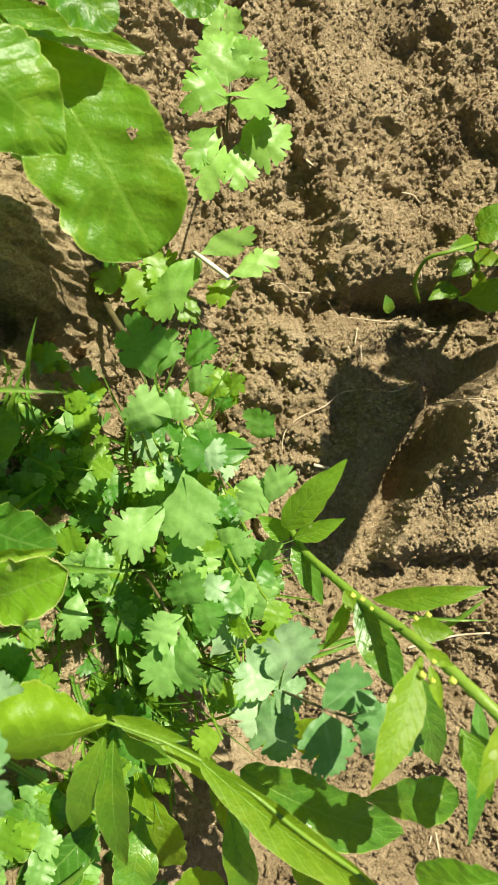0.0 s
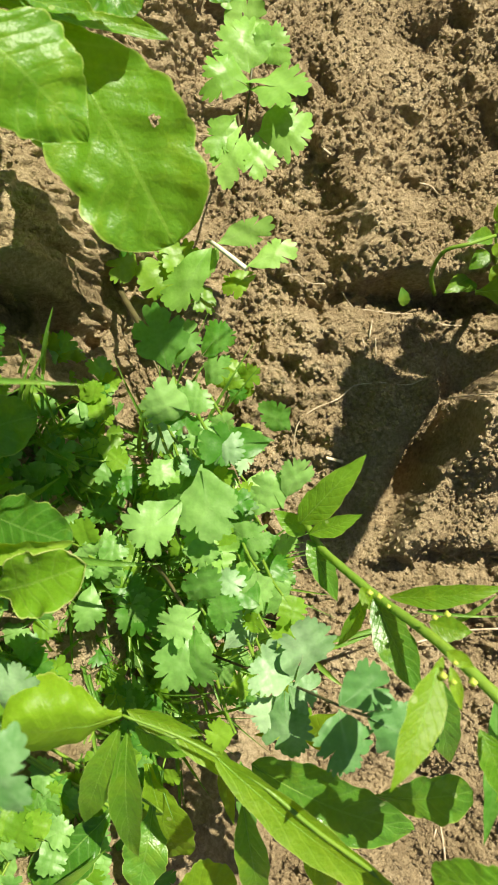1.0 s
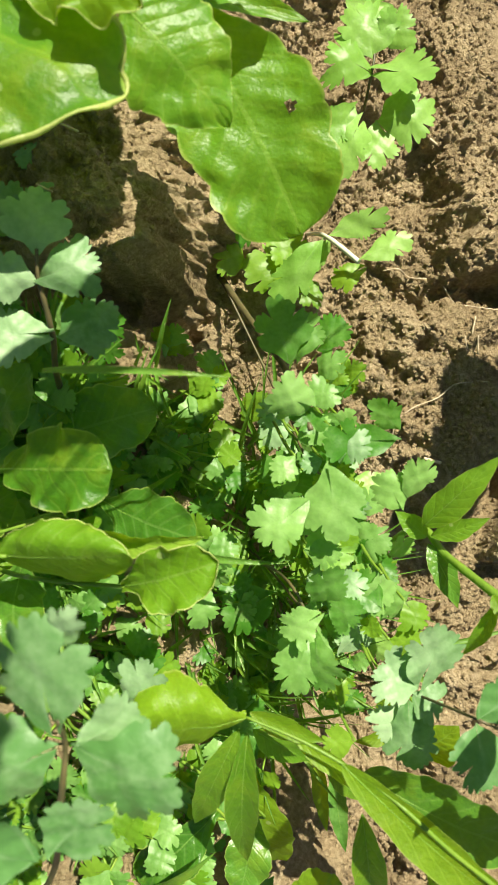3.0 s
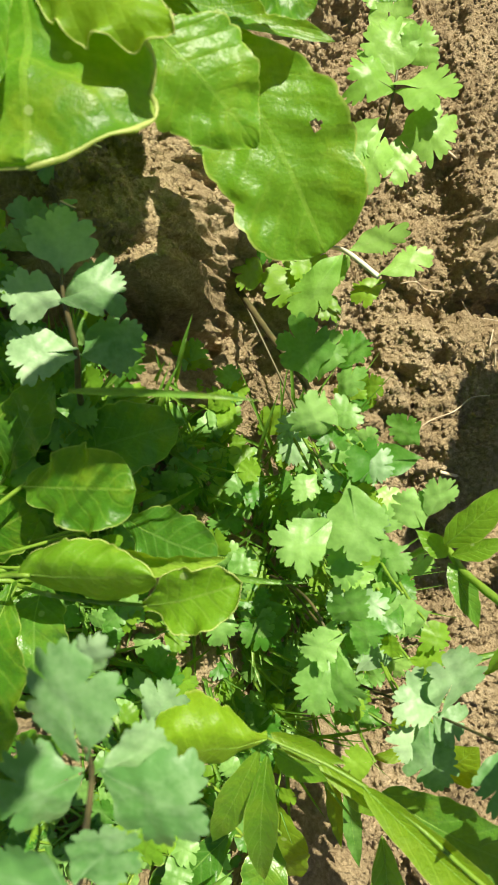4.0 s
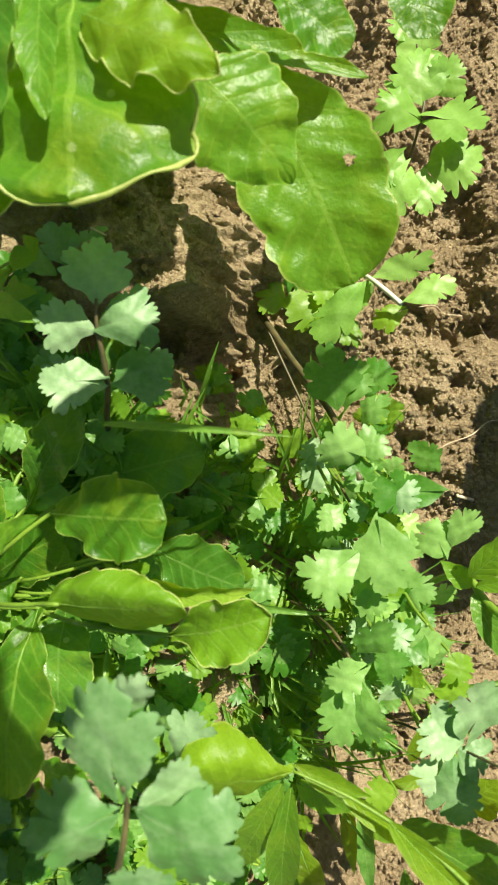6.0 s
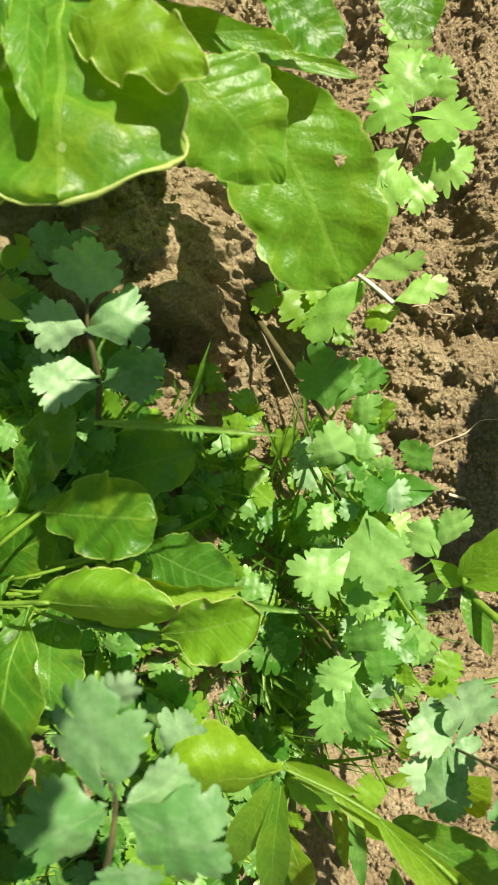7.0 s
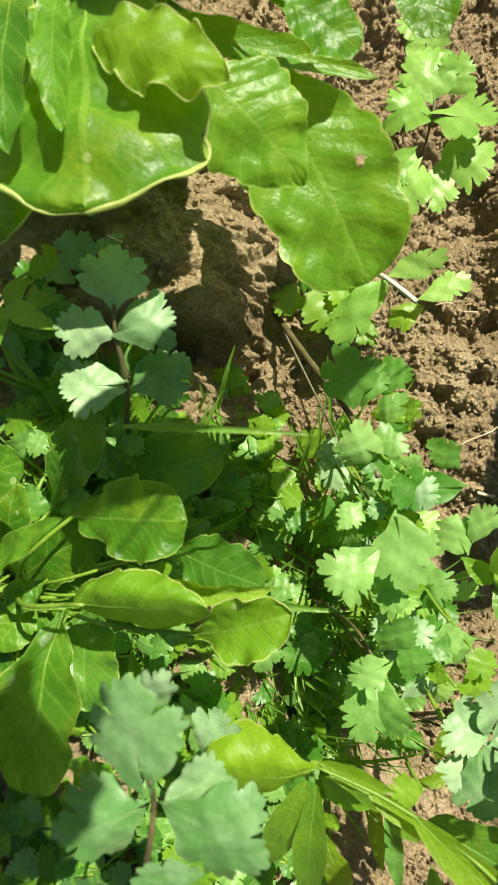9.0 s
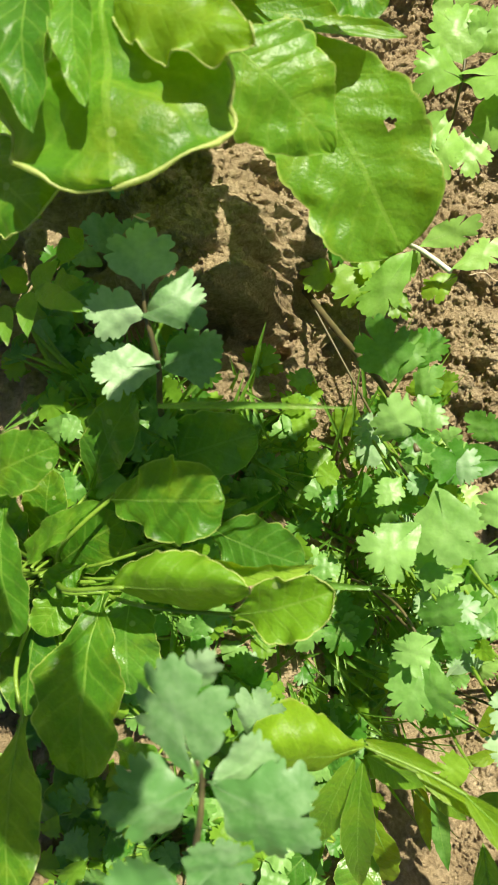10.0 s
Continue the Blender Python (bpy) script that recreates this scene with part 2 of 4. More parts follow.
def bank(x, y):
    """The slope with a hollow under the bank's lip and a gap along the furrow."""
    x, y = np.asarray(x, float), np.asarray(y, float)
    span = smooth((x + 0.20) / 0.03) * smooth((-0.108 - x) / 0.022)
    lip = 0.074 + 0.012 * value_noise(x, y, 0.02, 1) + 0.006 * value_noise(x, y, 0.007, 2)
    block = span * smooth((y - lip) / 0.006) * (1 - smooth((y - 0.09) / 0.09))
    edge = y - 0.112 - 0.10 * (x - 0.1) + 0.012 * value_noise(x, y, 0.03, 2)
    gap = np.exp(-(((x - 0.130) / 0.075) ** 4 + (edge / 0.012) ** 2))
    shelf = smooth((x - 0.045) / 0.02) * smooth((edge - 0.006) / 0.012) * (1 - smooth((edge - 0.05) / 0.08)) * (1 - smooth((x - 0.24) / 0.06))
    cleft = np.exp(-(((x - 0.132 - 0.55 * (y + 0.01)) / 0.010) ** 2 + ((y + 0.01) / 0.05) ** 4))
    wob = 0.010 * value_noise(x, y, 0.022, 0)
    inner = smooth((0.870 * (x - 0.109) - 0.494 * (y + 0.067) + wob) / 0.011) * smooth((y + 0.108 + 0.6 * wob) / 0.026)
    tilt = 0.044 + 0.12 * (y + 0.03) - 0.10 * (x - 0.15)
    rock = inner * tilt * (1 - smooth((y - 0.055) / 0.04)) * (1 - smooth((x - 0.26) / 0.05))
    flat = smooth((x + 0.136 + 0.020 * value_noise(x, y, 0.02, 2) + 0.008 * value_noise(x, y, 0.008, 1)) / 0.034) * smooth((0.125 - y) / 0.025) * smooth((y + 0.02) / 0.04) * smooth((-0.035 - x) / 0.03)
    base = slope(x, y)
    base = base + flat * (0.080 + 0.012 * value_noise(x, y, 0.03, 1) - base)
    return base + rock + 0.040 * block - 0.050 * span * np.exp(-(((y - lip + 0.012) / 0.012) ** 2)) - 0.036 * gap + 0.018 * shelf - 0.045 * cleft


def soil_detail(x, y):
    """Height of lumps and crumbs over the bank's plain surface."""
    near = 1 - smooth((np.hypot(x, y) - 0.50) / 0.5)
    patch = np.exp(-(((x - 0.088) / 0.036) ** 4 + ((y - 0.365) / 0.085) ** 4))
    crust = smooth((x - 0.05) / 0.03) * smooth((0.105 - y) / 0.02) * smooth((y + 0.11) / 0.03)
    rough = (1 - 0.93 * np.clip(patch, 0, 1)) * (1 - 0.55 * crust) * near
    wx = x + 0.006 * value_noise(x, y, 0.014, 1) + 0.002 * value_noise(x, y, 0.005, 2)
    wy = y + 0.006 * value_noise(x, y, 0.014, 2) + 0.002 * value_noise(x, y, 0.005, 0)
    z = near * (1 - 0.75 * patch) * (0.020 * value_noise(x, y, 0.06, 1) + 0.014 * value_noise(x, y, 0.028, 2)) + (1 - near) * 0.05 * value_noise(x, y, 0.9, 1)
    lumps = smooth((value_noise(wx, wy, 0.034, 0) + 0.6 * value_noise(wx, wy, 0.015, 1)) * 3.4 + 0.5)
    z = z + rough * 0.012 * lumps * np.clip(0.9 + 1.2 * value_noise(x, y, 0.09, 2), 0.45, 1.4)
    z = z + rough * (0.0060 * value_noise(wx, wy, 0.0125, 2) + 0.0046 * value_noise(wx, wy, 0.0074, 1) + 0.0032 * value_noise(wx, wy, 0.0043, 0) + 0.0020 * value_noise(x, y, 0.0025, 1))
    grain = np.clip(0.9 + 1.6 * value_noise(x, y, 0.04, 0), 0.4, 1.5)
    z = z + rough * grain * (0.0042 * clods(wx, wy, 0.0085, 3) + 0.0034 * clods(x, y, 0.0046, 5)) + near * (1 - 0.6 * patch) * 0.0024 * clods(wx, wy, 0.0031, 1)
    return z


def ground_point(x, y):
    x, y = np.asarray(x, float), np.asarray(y, float)
    e = 0.004
    z, d = bank(x, y), soil_detail(x, y)
    gx, gy = 0.8 * (slope(x + e, y) - slope(x - e, y)) / (2 * e), 0.8 * (slope(x, y + e) - slope(x, y - e)) / (2 * e)
    k = d / np.sqrt(1 + gx**2 + gy**2)
    return x - gx * k, y - gy * k, z + k


def ground_height(x, y):
    return ground_point(x, y)[2]


def grid_mesh(name, xs, ys):
    gx, gy = np.meshgrid(xs, ys)
    n, m = len(xs), len(ys)
    verts = np.stack(ground_point(gx, gy), -1).reshape(-1, 3)
    a = (np.arange(m - 1)[:, None] * n + np.arange(n - 1)[None]).ravel()
    quads = np.stack([a, a + 1, a + n + 1, a + n], -1)
    me = bpy.data.meshes.new(name)
    me.vertices.add(len(verts))
    me.vertices.foreach_set("co", verts.ravel())
    me.loops.add(quads.size)
    me.loops.foreach_set("vertex_index", quads.ravel())
    me.polygons.add(len(quads))
    me.polygons.foreach_set("loop_start", np.arange(0, quads.size, 4))
    me.update(calc_edges=True)
    me.validate()
    return me


def axis_steps(a, b, step):
    out = list(np.arange(a, b, step))
    s, lo, hi = step, out[0], out[-1]
    while hi < 120:
        s *= 1.35
        lo, hi = lo - s, hi + s
        out = [lo] + out + [hi]
    return np.array(out)


me = grid_mesh("ground", axis_steps(-0.28, 0.26, 0.00095), axis_steps(-0.42, 0.44, 0.00095))
me.materials.append(SOIL)
tagged(new("ground", me), "dry crumbly brown garden soil with a raised bank", "soil", kind="structure")

# ---- makers ----


def mesh_object(name, verts, faces, mat, parent, uvs=None, label="", soft=True):
    me = bpy.data.meshes.new(name)
    me.from_pydata([tuple(p) for p in verts], [], faces)
    if uvs is not None:
        lay = me.uv_layers.new(name="UVMap")
        idx = np.empty(len(me.loops), int)
        me.loops.foreach_get("vertex_index", idx)
        lay.data.foreach_set("uv", np.asarray(uvs, float)[idx].ravel())
    me.materials.append(mat)
    if soft:
        me.polygons.foreach_set("use_smooth", np.ones(len(me.polygons), bool))
    me.update()
    ob = new(name, me)
    ob.parent = parent
    if label:
        tagged(ob, label)
    return ob


def plant(name, x, y, label, category, group=""):
    ob = new(name)
    ob["root"] = (x, y, float(ground_height(x, y)) - 0.003)
    ob.empty_display_size = 0.01
    return tagged(ob, label, category, group)


def spline(points, n):
    """A smooth line through the points (Catmull-Rom)."""
    p = [np.array(q, float) for q in points]
    p = [2 * p[0] - p[1]] + p + [2 * p[-1] - p[-2]]
    out = []
    for i in range(1, len(p) - 2):
        for t in np.linspace(0, 1, n, endpoint=False):
            out.append(0.5 * (2 * p[i] + (p[i + 1] - p[i - 1]) * t + (2 * p[i - 1] - 5 * p[i] + 4 * p[i + 1] - p[i + 2]) * t**2 + (3 * p[i] - p[i - 1] - 3 * p[i + 1] + p[i + 2]) * t**3))
    return np.array(out + [p[-2]])


def tube_data(line, radii, sides=8):
    verts, faces = [], []
    ahead = np.gradient(line, axis=0)
    ahead /= np.linalg.norm(ahead, axis=1)[:, None] + 1e-9
    ref = np.array([0.31, 0.87, 0.38])
    for p, d, r in zip(line, ahead, radii):
        a = np.cross(d, ref)
        a /= np.linalg.norm(a) + 1e-9
        b = np.cross(d, a)
        for k in range(sides):
            w = 2 * math.pi * k / sides
            verts.append(p + r * (math.cos(w) * a + math.sin(w) * b))
    for i in range(len(line) - 1):
        for k in range(sides):
            k2 = (k + 1) % sides
            faces.append((i * sides + k, i * sides + k2, (i + 1) * sides + k2, (i + 1) * sides + k))
    faces.append(tuple(range(sides))[::-1])
    faces.append(tuple((len(line) - 1) * sides + k for k in range(sides)))
    return verts, faces


def stem(parent, points, r0, r1, mat=None, name="stem", sides=8):
    line = spline(points, 8)
    radii = np.linspace(r0, r1, len(line)) * (1 + 0.06 * np.sin(np.arange(len(line)) * 2.1))
    verts, faces = tube_data(line, radii, sides)
    return mesh_object(name, verts, faces, mat or (WHITE_STALK if "white stalk" in parent.get("label", "") else DARK_STALK if "coriander" in parent.name else STALK), parent)


def leaf_axes(base, tip, roll):
    base, tip = np.array(base, float), np.array(tip, float)
    axis = tip - base
    length = np.linalg.norm(axis)
    d = axis / length
    n = np.array([0, 0, 1.0]) - d * d[2]
    n /= np.linalg.norm(n)
    s = np.cross(d, n)
    c, w = math.cos(radians(roll)), math.sin(radians(roll))
    return base, d, n * c + s * w, s * c - n * w, length


def profile(kind, u):
    if kind == "ovate":
        return np.sin(math.pi * u**0.72) ** 0.85
    if kind == "long":
        return np.sin(math.pi * u**0.85) ** 0.62
    if kind == "blunt":
        return np.minimum(1, (u / 0.62) ** 0.8) * (1 - np.clip((u - 0.62) / 0.38, 0, 1) ** 3.2) ** 0.55
    if kind == "oblong":
        return (0.30 + 0.70 * smooth(u / 0.38)) * (1 - np.clip((u - 0.60) / 0.40, 0, 1) ** 2.6) ** 0.5
    if kind == "spoon":
        return (0.16 + 0.84 * smooth((u - 0.02) / 0.5)) * (1 - np.clip((u - 0.55) / 0.45, 0, 1) ** 2.4) ** 0.5
    if kind == "lance":
        return np.sin(math.pi * np.clip(u, 0, 1) ** 0.8) ** 1.05 * 0.97 + 0.03 * (1 - u)
    return (1 - u**3) * (0.55 + 0.45 * smooth(u / 0.2))


COUNT = [0]


def leaf(parent, base, tip, width, kind, cup=0.15, bow=0.06, wave=0.04, roll=0, prof="", mat="", teeth=0.0, stalk=0, hole=0, rim=0.0, nu=40, nv=16, ridge=0.0, name="leaf", label=""):
    """A blade from base to tip: arched by bow, its halves raised by cup from the line at ridge, its margin rippled by wave and notched by teeth."""
    COUNT[0] += 1
    rng = np.random.RandomState(COUNT[0])
    base, d, n, s, length = leaf_axes(base, tip, roll)
    prof = prof or {"broad": "spoon", "narrow": "lance"}.get(kind, "strap")
    u = np.linspace(0, 1, nu + 1)[:, None]
    v = np.linspace(-1, 1, nv + 1)[None]
    h = width / 2 * profile(prof, u)
    k1, k2, p1, p2, p3, p4 = *rng.uniform(2.2, 3.6, 2), *rng.uniform(0, 6.3, 4)
    side = np.where(v < 0, p1, p2)
    teeth = teeth or (0.075 if kind == "broad" else 0.0)
    edge = 1 + 0.045 * np.sin(u * 15 + side) + 0.03 * np.sin(u * 33 + 2 * side) + teeth * np.abs(np.sin(u * 27 + side)) ** 0.6 - teeth / 2
    h2 = h * (1 + (edge - 1) * np.abs(v) ** 3)
    lift = cup * np.abs(v - ridge) ** 1.5 * h + wave * width / 2 * np.abs(v) ** 2.2 * np.sin(2 * math.pi * (k1 * u) + side) * np.sin(math.pi * u) ** 0.5
    lift = lift + 0.25 * wave * width / 2 * np.sin(2 * math.pi * (k2 * u) + 3 * v + p3)
    lift = lift + (0.013 if kind == "broad" else 0.010) * width * (np.cos(2 * math.pi * (7.5 * u - 1.7 * np.abs(v)) + p4) * np.abs(v) * (1 - np.abs(v)) * 2)
    if kind == "broad":
        lift = lift + width * np.abs(v) ** 0.7 * (0.10 * value_noise(u * length + p1, v * h + p2, width * 0.27, 1) + 0.055 * value_noise(u * length + p3, v * h + p4, width * 0.12, 2))
    lift = lift + bow * length * 4 * u * (1 - u)
    across = v * h2 * (1 - 0.3 * abs(cup) * v**2)
    bend = 0.03 * length * np.sin(math.pi * u) * rng.uniform(-1, 1)
    pts = base + (u * length)[..., None] * d + (across + bend)[..., None] * s + (lift + 0 * v)[..., None] * n
    verts = pts.reshape(-1, 3)
    uvs = np.stack(np.broadcast_arrays(u, v), -1).reshape(-1, 2)
    faces = []
    for i in range(nu):
        for j in range(nv):
            if hole:
                a, b = (i + 0.5) / nu, -1 + 2 * (j + 0.5) / nv
                if ((a - 0.52) / 0.026) ** 2 + ((b + 0.55) / 0.075) ** 2 < 1 + 0.3 * math.sin(40 * b):
                    continue
            q = i * (nv + 1) + j
            faces.append((q, q + 1, q + nv + 2, q + nv + 1))
    ob = mesh_object(name, verts, faces, MATS[mat or kind], parent, uvs, label)
    if kind == "broad" or width > 0.012:
        mid = pts[:, nv // 2] - n * width * 0.006
        r = width * (0.011 if kind == "broad" else 0.018)
        tv, tf = tube_data(mid[: int(nu * 0.92)], np.linspace(r, r * 0.25, int(nu * 0.92)), 6)
        mesh_object("midrib", tv, tf, PALE_RIB, ob)
    # a pale tube round the blade paints its sunlit edge
    if rim:
        ring = np.concatenate([pts[2:, 0], pts[::-1, nv][:-2]])
        tv, tf = tube_data(ring, np.full(len(ring), rim) * (1 + 0.35 * np.sin(np.arange(len(ring)) * 0.9)), 6)
        mesh_object("margin", tv, tf, LIT_MARGIN, ob, None, "leaf edge tube coloured as a sunlit margin")
    if stalk or parent.name.startswith("beet_plant.001"):
        foot = np.array(parent["root"])
        bend_at = foot * 0.45 + base * 0.55 + np.array([0, 0, 0.02])
        r = width * 0.010 + 0.0005
        line = spline([foot, bend_at, base, base + d * length * 0.1], 8)
        tv, tf = tube_data(line, np.linspace(r * 1.5, r * 0.9, len(line)), 8)
        mesh_object("petiole", tv, tf, STALK, ob)
    return ob


def fan(parent, base, tip, width, mat="cor", name="leaflet", roll=None, label="", deep=None):
    """A coriander leaflet: a wedge that opens into a round blade, cut into lobes with scalloped teeth."""
    COUNT[0] += 1
    rng = np.random.RandomState(COUNT[0])
    base, d, n, s, length = leaf_axes(base, tip, rng.uniform(-26, 26) if roll is None else roll)
    cut = 0.32 + 0.62 * (rng.uniform(0.35, 0.62) if deep is None else deep)
    fine = length > 0.017
    na, nr = (168, 7) if fine else (96, 5)
    mid, half = length * rng.uniform(0.50, 0.58), width / 2 * rng.uniform(1.0, 1.12)
    th = np.linspace(-math.pi, math.pi, na + 1)
    front = np.abs(th) < math.pi / 2
    p = np.where(front, 2.0, 1.12)
    r = (np.abs(np.cos(th) / np.where(front, length - mid, mid)) ** p + np.abs(np.sin(th) / half) ** p) ** (-1 / p)
    for at, much, wide in ((0.70, 1.0, 0.07), (-0.70, 1.0, 0.07), (1.5, 0.6, 0.08), (-1.5, 0.6, 0.08)):
        at, much = at + rng.uniform(-0.2, 0.2), cut * much * rng.uniform(0.45, 1.1)
        r = r * (1 - much * np.exp(-np.abs((th - at) / wide) ** 1.6))
    step = rng.uniform(0.25, 0.31) if fine else rng.uniform(0.36, 0.44)
    wander = th + 0.07 * np.sin(2.7 * th + rng.uniform(0, 6)) + rng.uniform(0, 0.4)
    bite = rng.uniform(0.15, 0.24) * smooth((2.2 - np.abs(th)) / 0.5) * np.clip(0.8 + 1.2 * value_noise(th * 4 + COUNT[0], 0 * th, 1.0, 1), 0.3, 1.4)
    plain = r
    r = r * (1 - bite * (1 - np.abs(np.cos(math.pi * wander / step)) ** 0.7)) * (1 + 0.07 * np.sin(3.3 * th + rng.uniform(0, 6)) + 0.05 * np.sin(6.1 * th + rng.uniform(0, 6)))
    cup, bow = rng.uniform(-0.32, 0.22), rng.uniform(0.0, 0.14)
    tips = np.interp(th, np.linspace(-math.pi, math.pi, 9), rng.uniform(-1, 1, 9))
    tips = np.convolve(np.pad(tips, 9, mode="edge"), np.hanning(19) / np.hanning(19).sum(), "valid")
    verts, uvs, faces = [], [], []
    p = rng.uniform(0, 6, 4)
    for i in range(nr + 1):
        q = i / nr if i else 0.03
        reach = q * (plain + (r - plain) * q**3)
        a, b = mid + reach * np.cos(th), reach * np.sin(th)
        lift = bow * length * 4 * (a / length) * (1 - a / length) + cup * width * (2 * b / width) ** 2 * 0.5
        far, way = np.hypot(a, b) / length, np.arctan2(b, np.maximum(a, 1e-5))
        lift = lift + length * (0.15 * (1.6 * reach / length) ** 2.2 * tips + 0.004 * far * np.cos(7 * way + p[2]) + 0.03 * np.sin(5 * a / length + p[3]) * np.sin(5.5 * b / length + p[0]) + 0.012 * np.sin(17 * a / length + p[1]) * np.sin(18 * b / length + p[3]))
        pts = base + a[:, None] * d + b[:, None] * s + lift[:, None] * n
        verts += list(pts)
        uvs += list(np.stack([np.minimum(far * 0.9, 0.98), way], -1))
    for i in range(nr):
        for j in range(na):
            a = i * (na + 1) + j
            faces.append((a, a + 1, a + na + 2, a + na + 1))
    faces.append(tuple(range(na, -1, -1)))
    return mesh_object(name, verts, faces, MATS["fanyel" if mat == "yel" else mat], parent, uvs, label)


def bud(parent, at, size):
    bm = bmesh.new()
    bmesh.ops.create_icosphere(bm, subdivisions=2, radius=size)
    for vtx in bm.verts:
        w = math.atan2(vtx.co.y, vtx.co.x)
        vtx.co.x *= 1 + 0.25 * math.cos(4 * w)
        vtx.co.y *= 1 + 0.25 * math.cos(4 * w)
        vtx.co.z *= 1.35
    verts, faces = [np.array(at) + np.array(v.co) for v in bm.verts], [[v.index for v in f.verts] for f in bm.faces]
    bm.free()
    return mesh_object("bud", verts, faces, PETAL, parent, None, "tiny yellow flower bud")


def oval(parent, base, tip, width):
    return leaf(parent, base, tip, width, "narrow", cup=0.12, bow=0.06, wave=0.02, prof="ovate", mat="oval", name="leaflet", nu=14, nv=8)


def blade(parent, base, tip, width):
    return leaf(parent, base, tip, width, "blade", cup=0.5, bow=0.12, wave=0.0, prof="strap", mat="blade", name="blade", nu=18, nv=4)


# ---- plants ----

beet = plant('beet_plant', -0.2283, 0.2783, 'glossy green beet plant with broad wavy leaves on the bank', 'beet plant')
leaf(beet, (-0.0990, 0.1760, 0.2620), (-0.0460, 0.0920, 0.2280), 0.0640, 'broad', cup=.10, bow=.06, wave=.07, prof='oblong', stalk=1, hole=1, nu=64, nv=40)
leaf(beet, (-0.1110, 0.1480, 0.3100), (-0.0750, 0.1180, 0.2820), 0.0470, 'broad', cup=-.12, bow=.05, wave=.08, prof='ovate', nu=48, nv=24)
leaf(beet, (-0.1630, 0.1990, 0.3000), (-0.1480, 0.0940, 0.3280), 0.0860, 'broad', cup=-.18, bow=.06, wave=.20, teeth=.10, prof='blunt', stalk=1, rim=.0009, nu=60, nv=32)
leaf(beet, (-0.1800, 0.1810, 0.3180), (-0.1720, 0.1090, 0.3360), 0.0230, 'broad', cup=.20, bow=.06, wave=.16, prof='long', nu=40)
leaf(beet, (-0.1650, 0.1760, 0.3180), (-0.1540, 0.1160, 0.3360), 0.0160, 'broad', cup=.22, bow=.06, wave=.18, prof='long')
leaf(beet, (-0.1490, 0.1590, 0.3220), (-0.0980, 0.1330, 0.3340), 0.0290, 'broad', cup=-.20, bow=.08, wave=.28, prof='long', mat='yel', rim=.0003, nu=48)
leaf(beet, (-0.1618, 0.1941, 0.2700), (-0.0461, 0.1745, 0.2550), 0.0179, 'broad', cup=.35, bow=.03, wave=.12, prof='long', stalk=1)
leaf(beet, (-0.0910, 0.1930, 0.2850), (-0.0550, 0.1750, 0.2760), 0.0240, 'broad', cup=.1, bow=.05, wave=.12, stalk=1)
leaf(beet, (-0.0340, 0.2363, 0.2400), (-0.0203, 0.1969, 0.2450), 0.0284, 'broad', cup=.1, bow=.10, wave=.05, stalk=1)
leaf(beet, (-0.2002, 0.2347, 0.2400), (-0.1769, 0.1533, 0.2650), 0.0247, 'broad', cup=.25, bow=.06, wave=.15, prof='long', stalk=1)
leaf(beet, (-0.2146, 0.2244, 0.2500), (-0.2017, 0.1489, 0.2720), 0.0228, 'broad', cup=.2, bow=.06, wave=.15, prof='long')
leaf(beet, (-0.2307, 0.2261, 0.2500), (-0.2122, 0.1299, 0.2760), 0.0298, 'broad', cup=.2, bow=.05, wave=.15, prof='long')
leaf(beet, (-0.2339, 0.1356, 0.2800), (-0.1846, 0.0910, 0.3050), 0.0363, 'broad', cup=-.1, bow=.08, wave=.22, teeth=.12, prof='blunt', rim=.0004)
leaf(beet, (-0.2563, 0.1291, 0.2400), (-0.2194, 0.0900, 0.2642), 0.0367, 'broad', cup=.1, bow=.08, wave=.1)
# three unseen leaves, added to throw shade on the bank
leaf(beet, (-0.1900, 0.3000, 0.2600), (-0.1380, 0.1970, 0.2780), 0.0800, 'broad', cup=.12, bow=.06, wave=.08, stalk=1)
leaf(beet, (-0.2200, 0.2500, 0.2700), (-0.1650, 0.2050, 0.2900), 0.0700, 'broad', cup=.12, bow=.06, wave=.08, stalk=1)
leaf(beet, (-0.1250, 0.3300, 0.3000), (-0.1040, 0.1740, 0.3300), 0.0900, 'broad', cup=.12, bow=.06, wave=.08, stalk=1)

rosette = plant('beet_plant', -0.2249, -0.0656, 'low rosette of rounded green beet leaves, some insect-eaten', 'beet plant')
# Sunlit leaves get the brighter tone, some low shaded ones the deep green.
leaf(rosette, (-0.1161, -0.0680, 0.2680), (-0.0732, -0.0521, 0.2830), 0.0302, 'broad', cup=.50, bow=.10, wave=.12, rim=.0002, mat='young')
leaf(rosette, (-0.1645, -0.0546, 0.2850), (-0.1060, -0.0492, 0.2970), 0.0400, 'broad', cup=-.95, ridge=-.4, bow=.08, wave=.12, prof='long', rim=.0002, mat='young')
leaf(rosette, (-0.1735, -0.0209, 0.2620), (-0.1181, -0.0178, 0.2840), 0.0364, 'broad', cup=.10, bow=.10, wave=.18, prof='blunt')
leaf(rosette, (-0.1790, -0.0133, 0.2150), (-0.1130, 0.0089, 0.2240), 0.0358, 'broad', cup=.12, bow=.08, wave=.17, mat='dark')
leaf(rosette, (-0.1979, -0.0206, 0.2250), (-0.1661, 0.0259, 0.2504), 0.0259, 'broad', cup=.18, bow=.08, wave=.15, mat='dark')
leaf(rosette, (-0.1997, 0.0249, 0.1900), (-0.2119, 0.0664, 0.2000), 0.0398, 'broad', cup=.1, bow=.1, wave=.15, mat='dark')
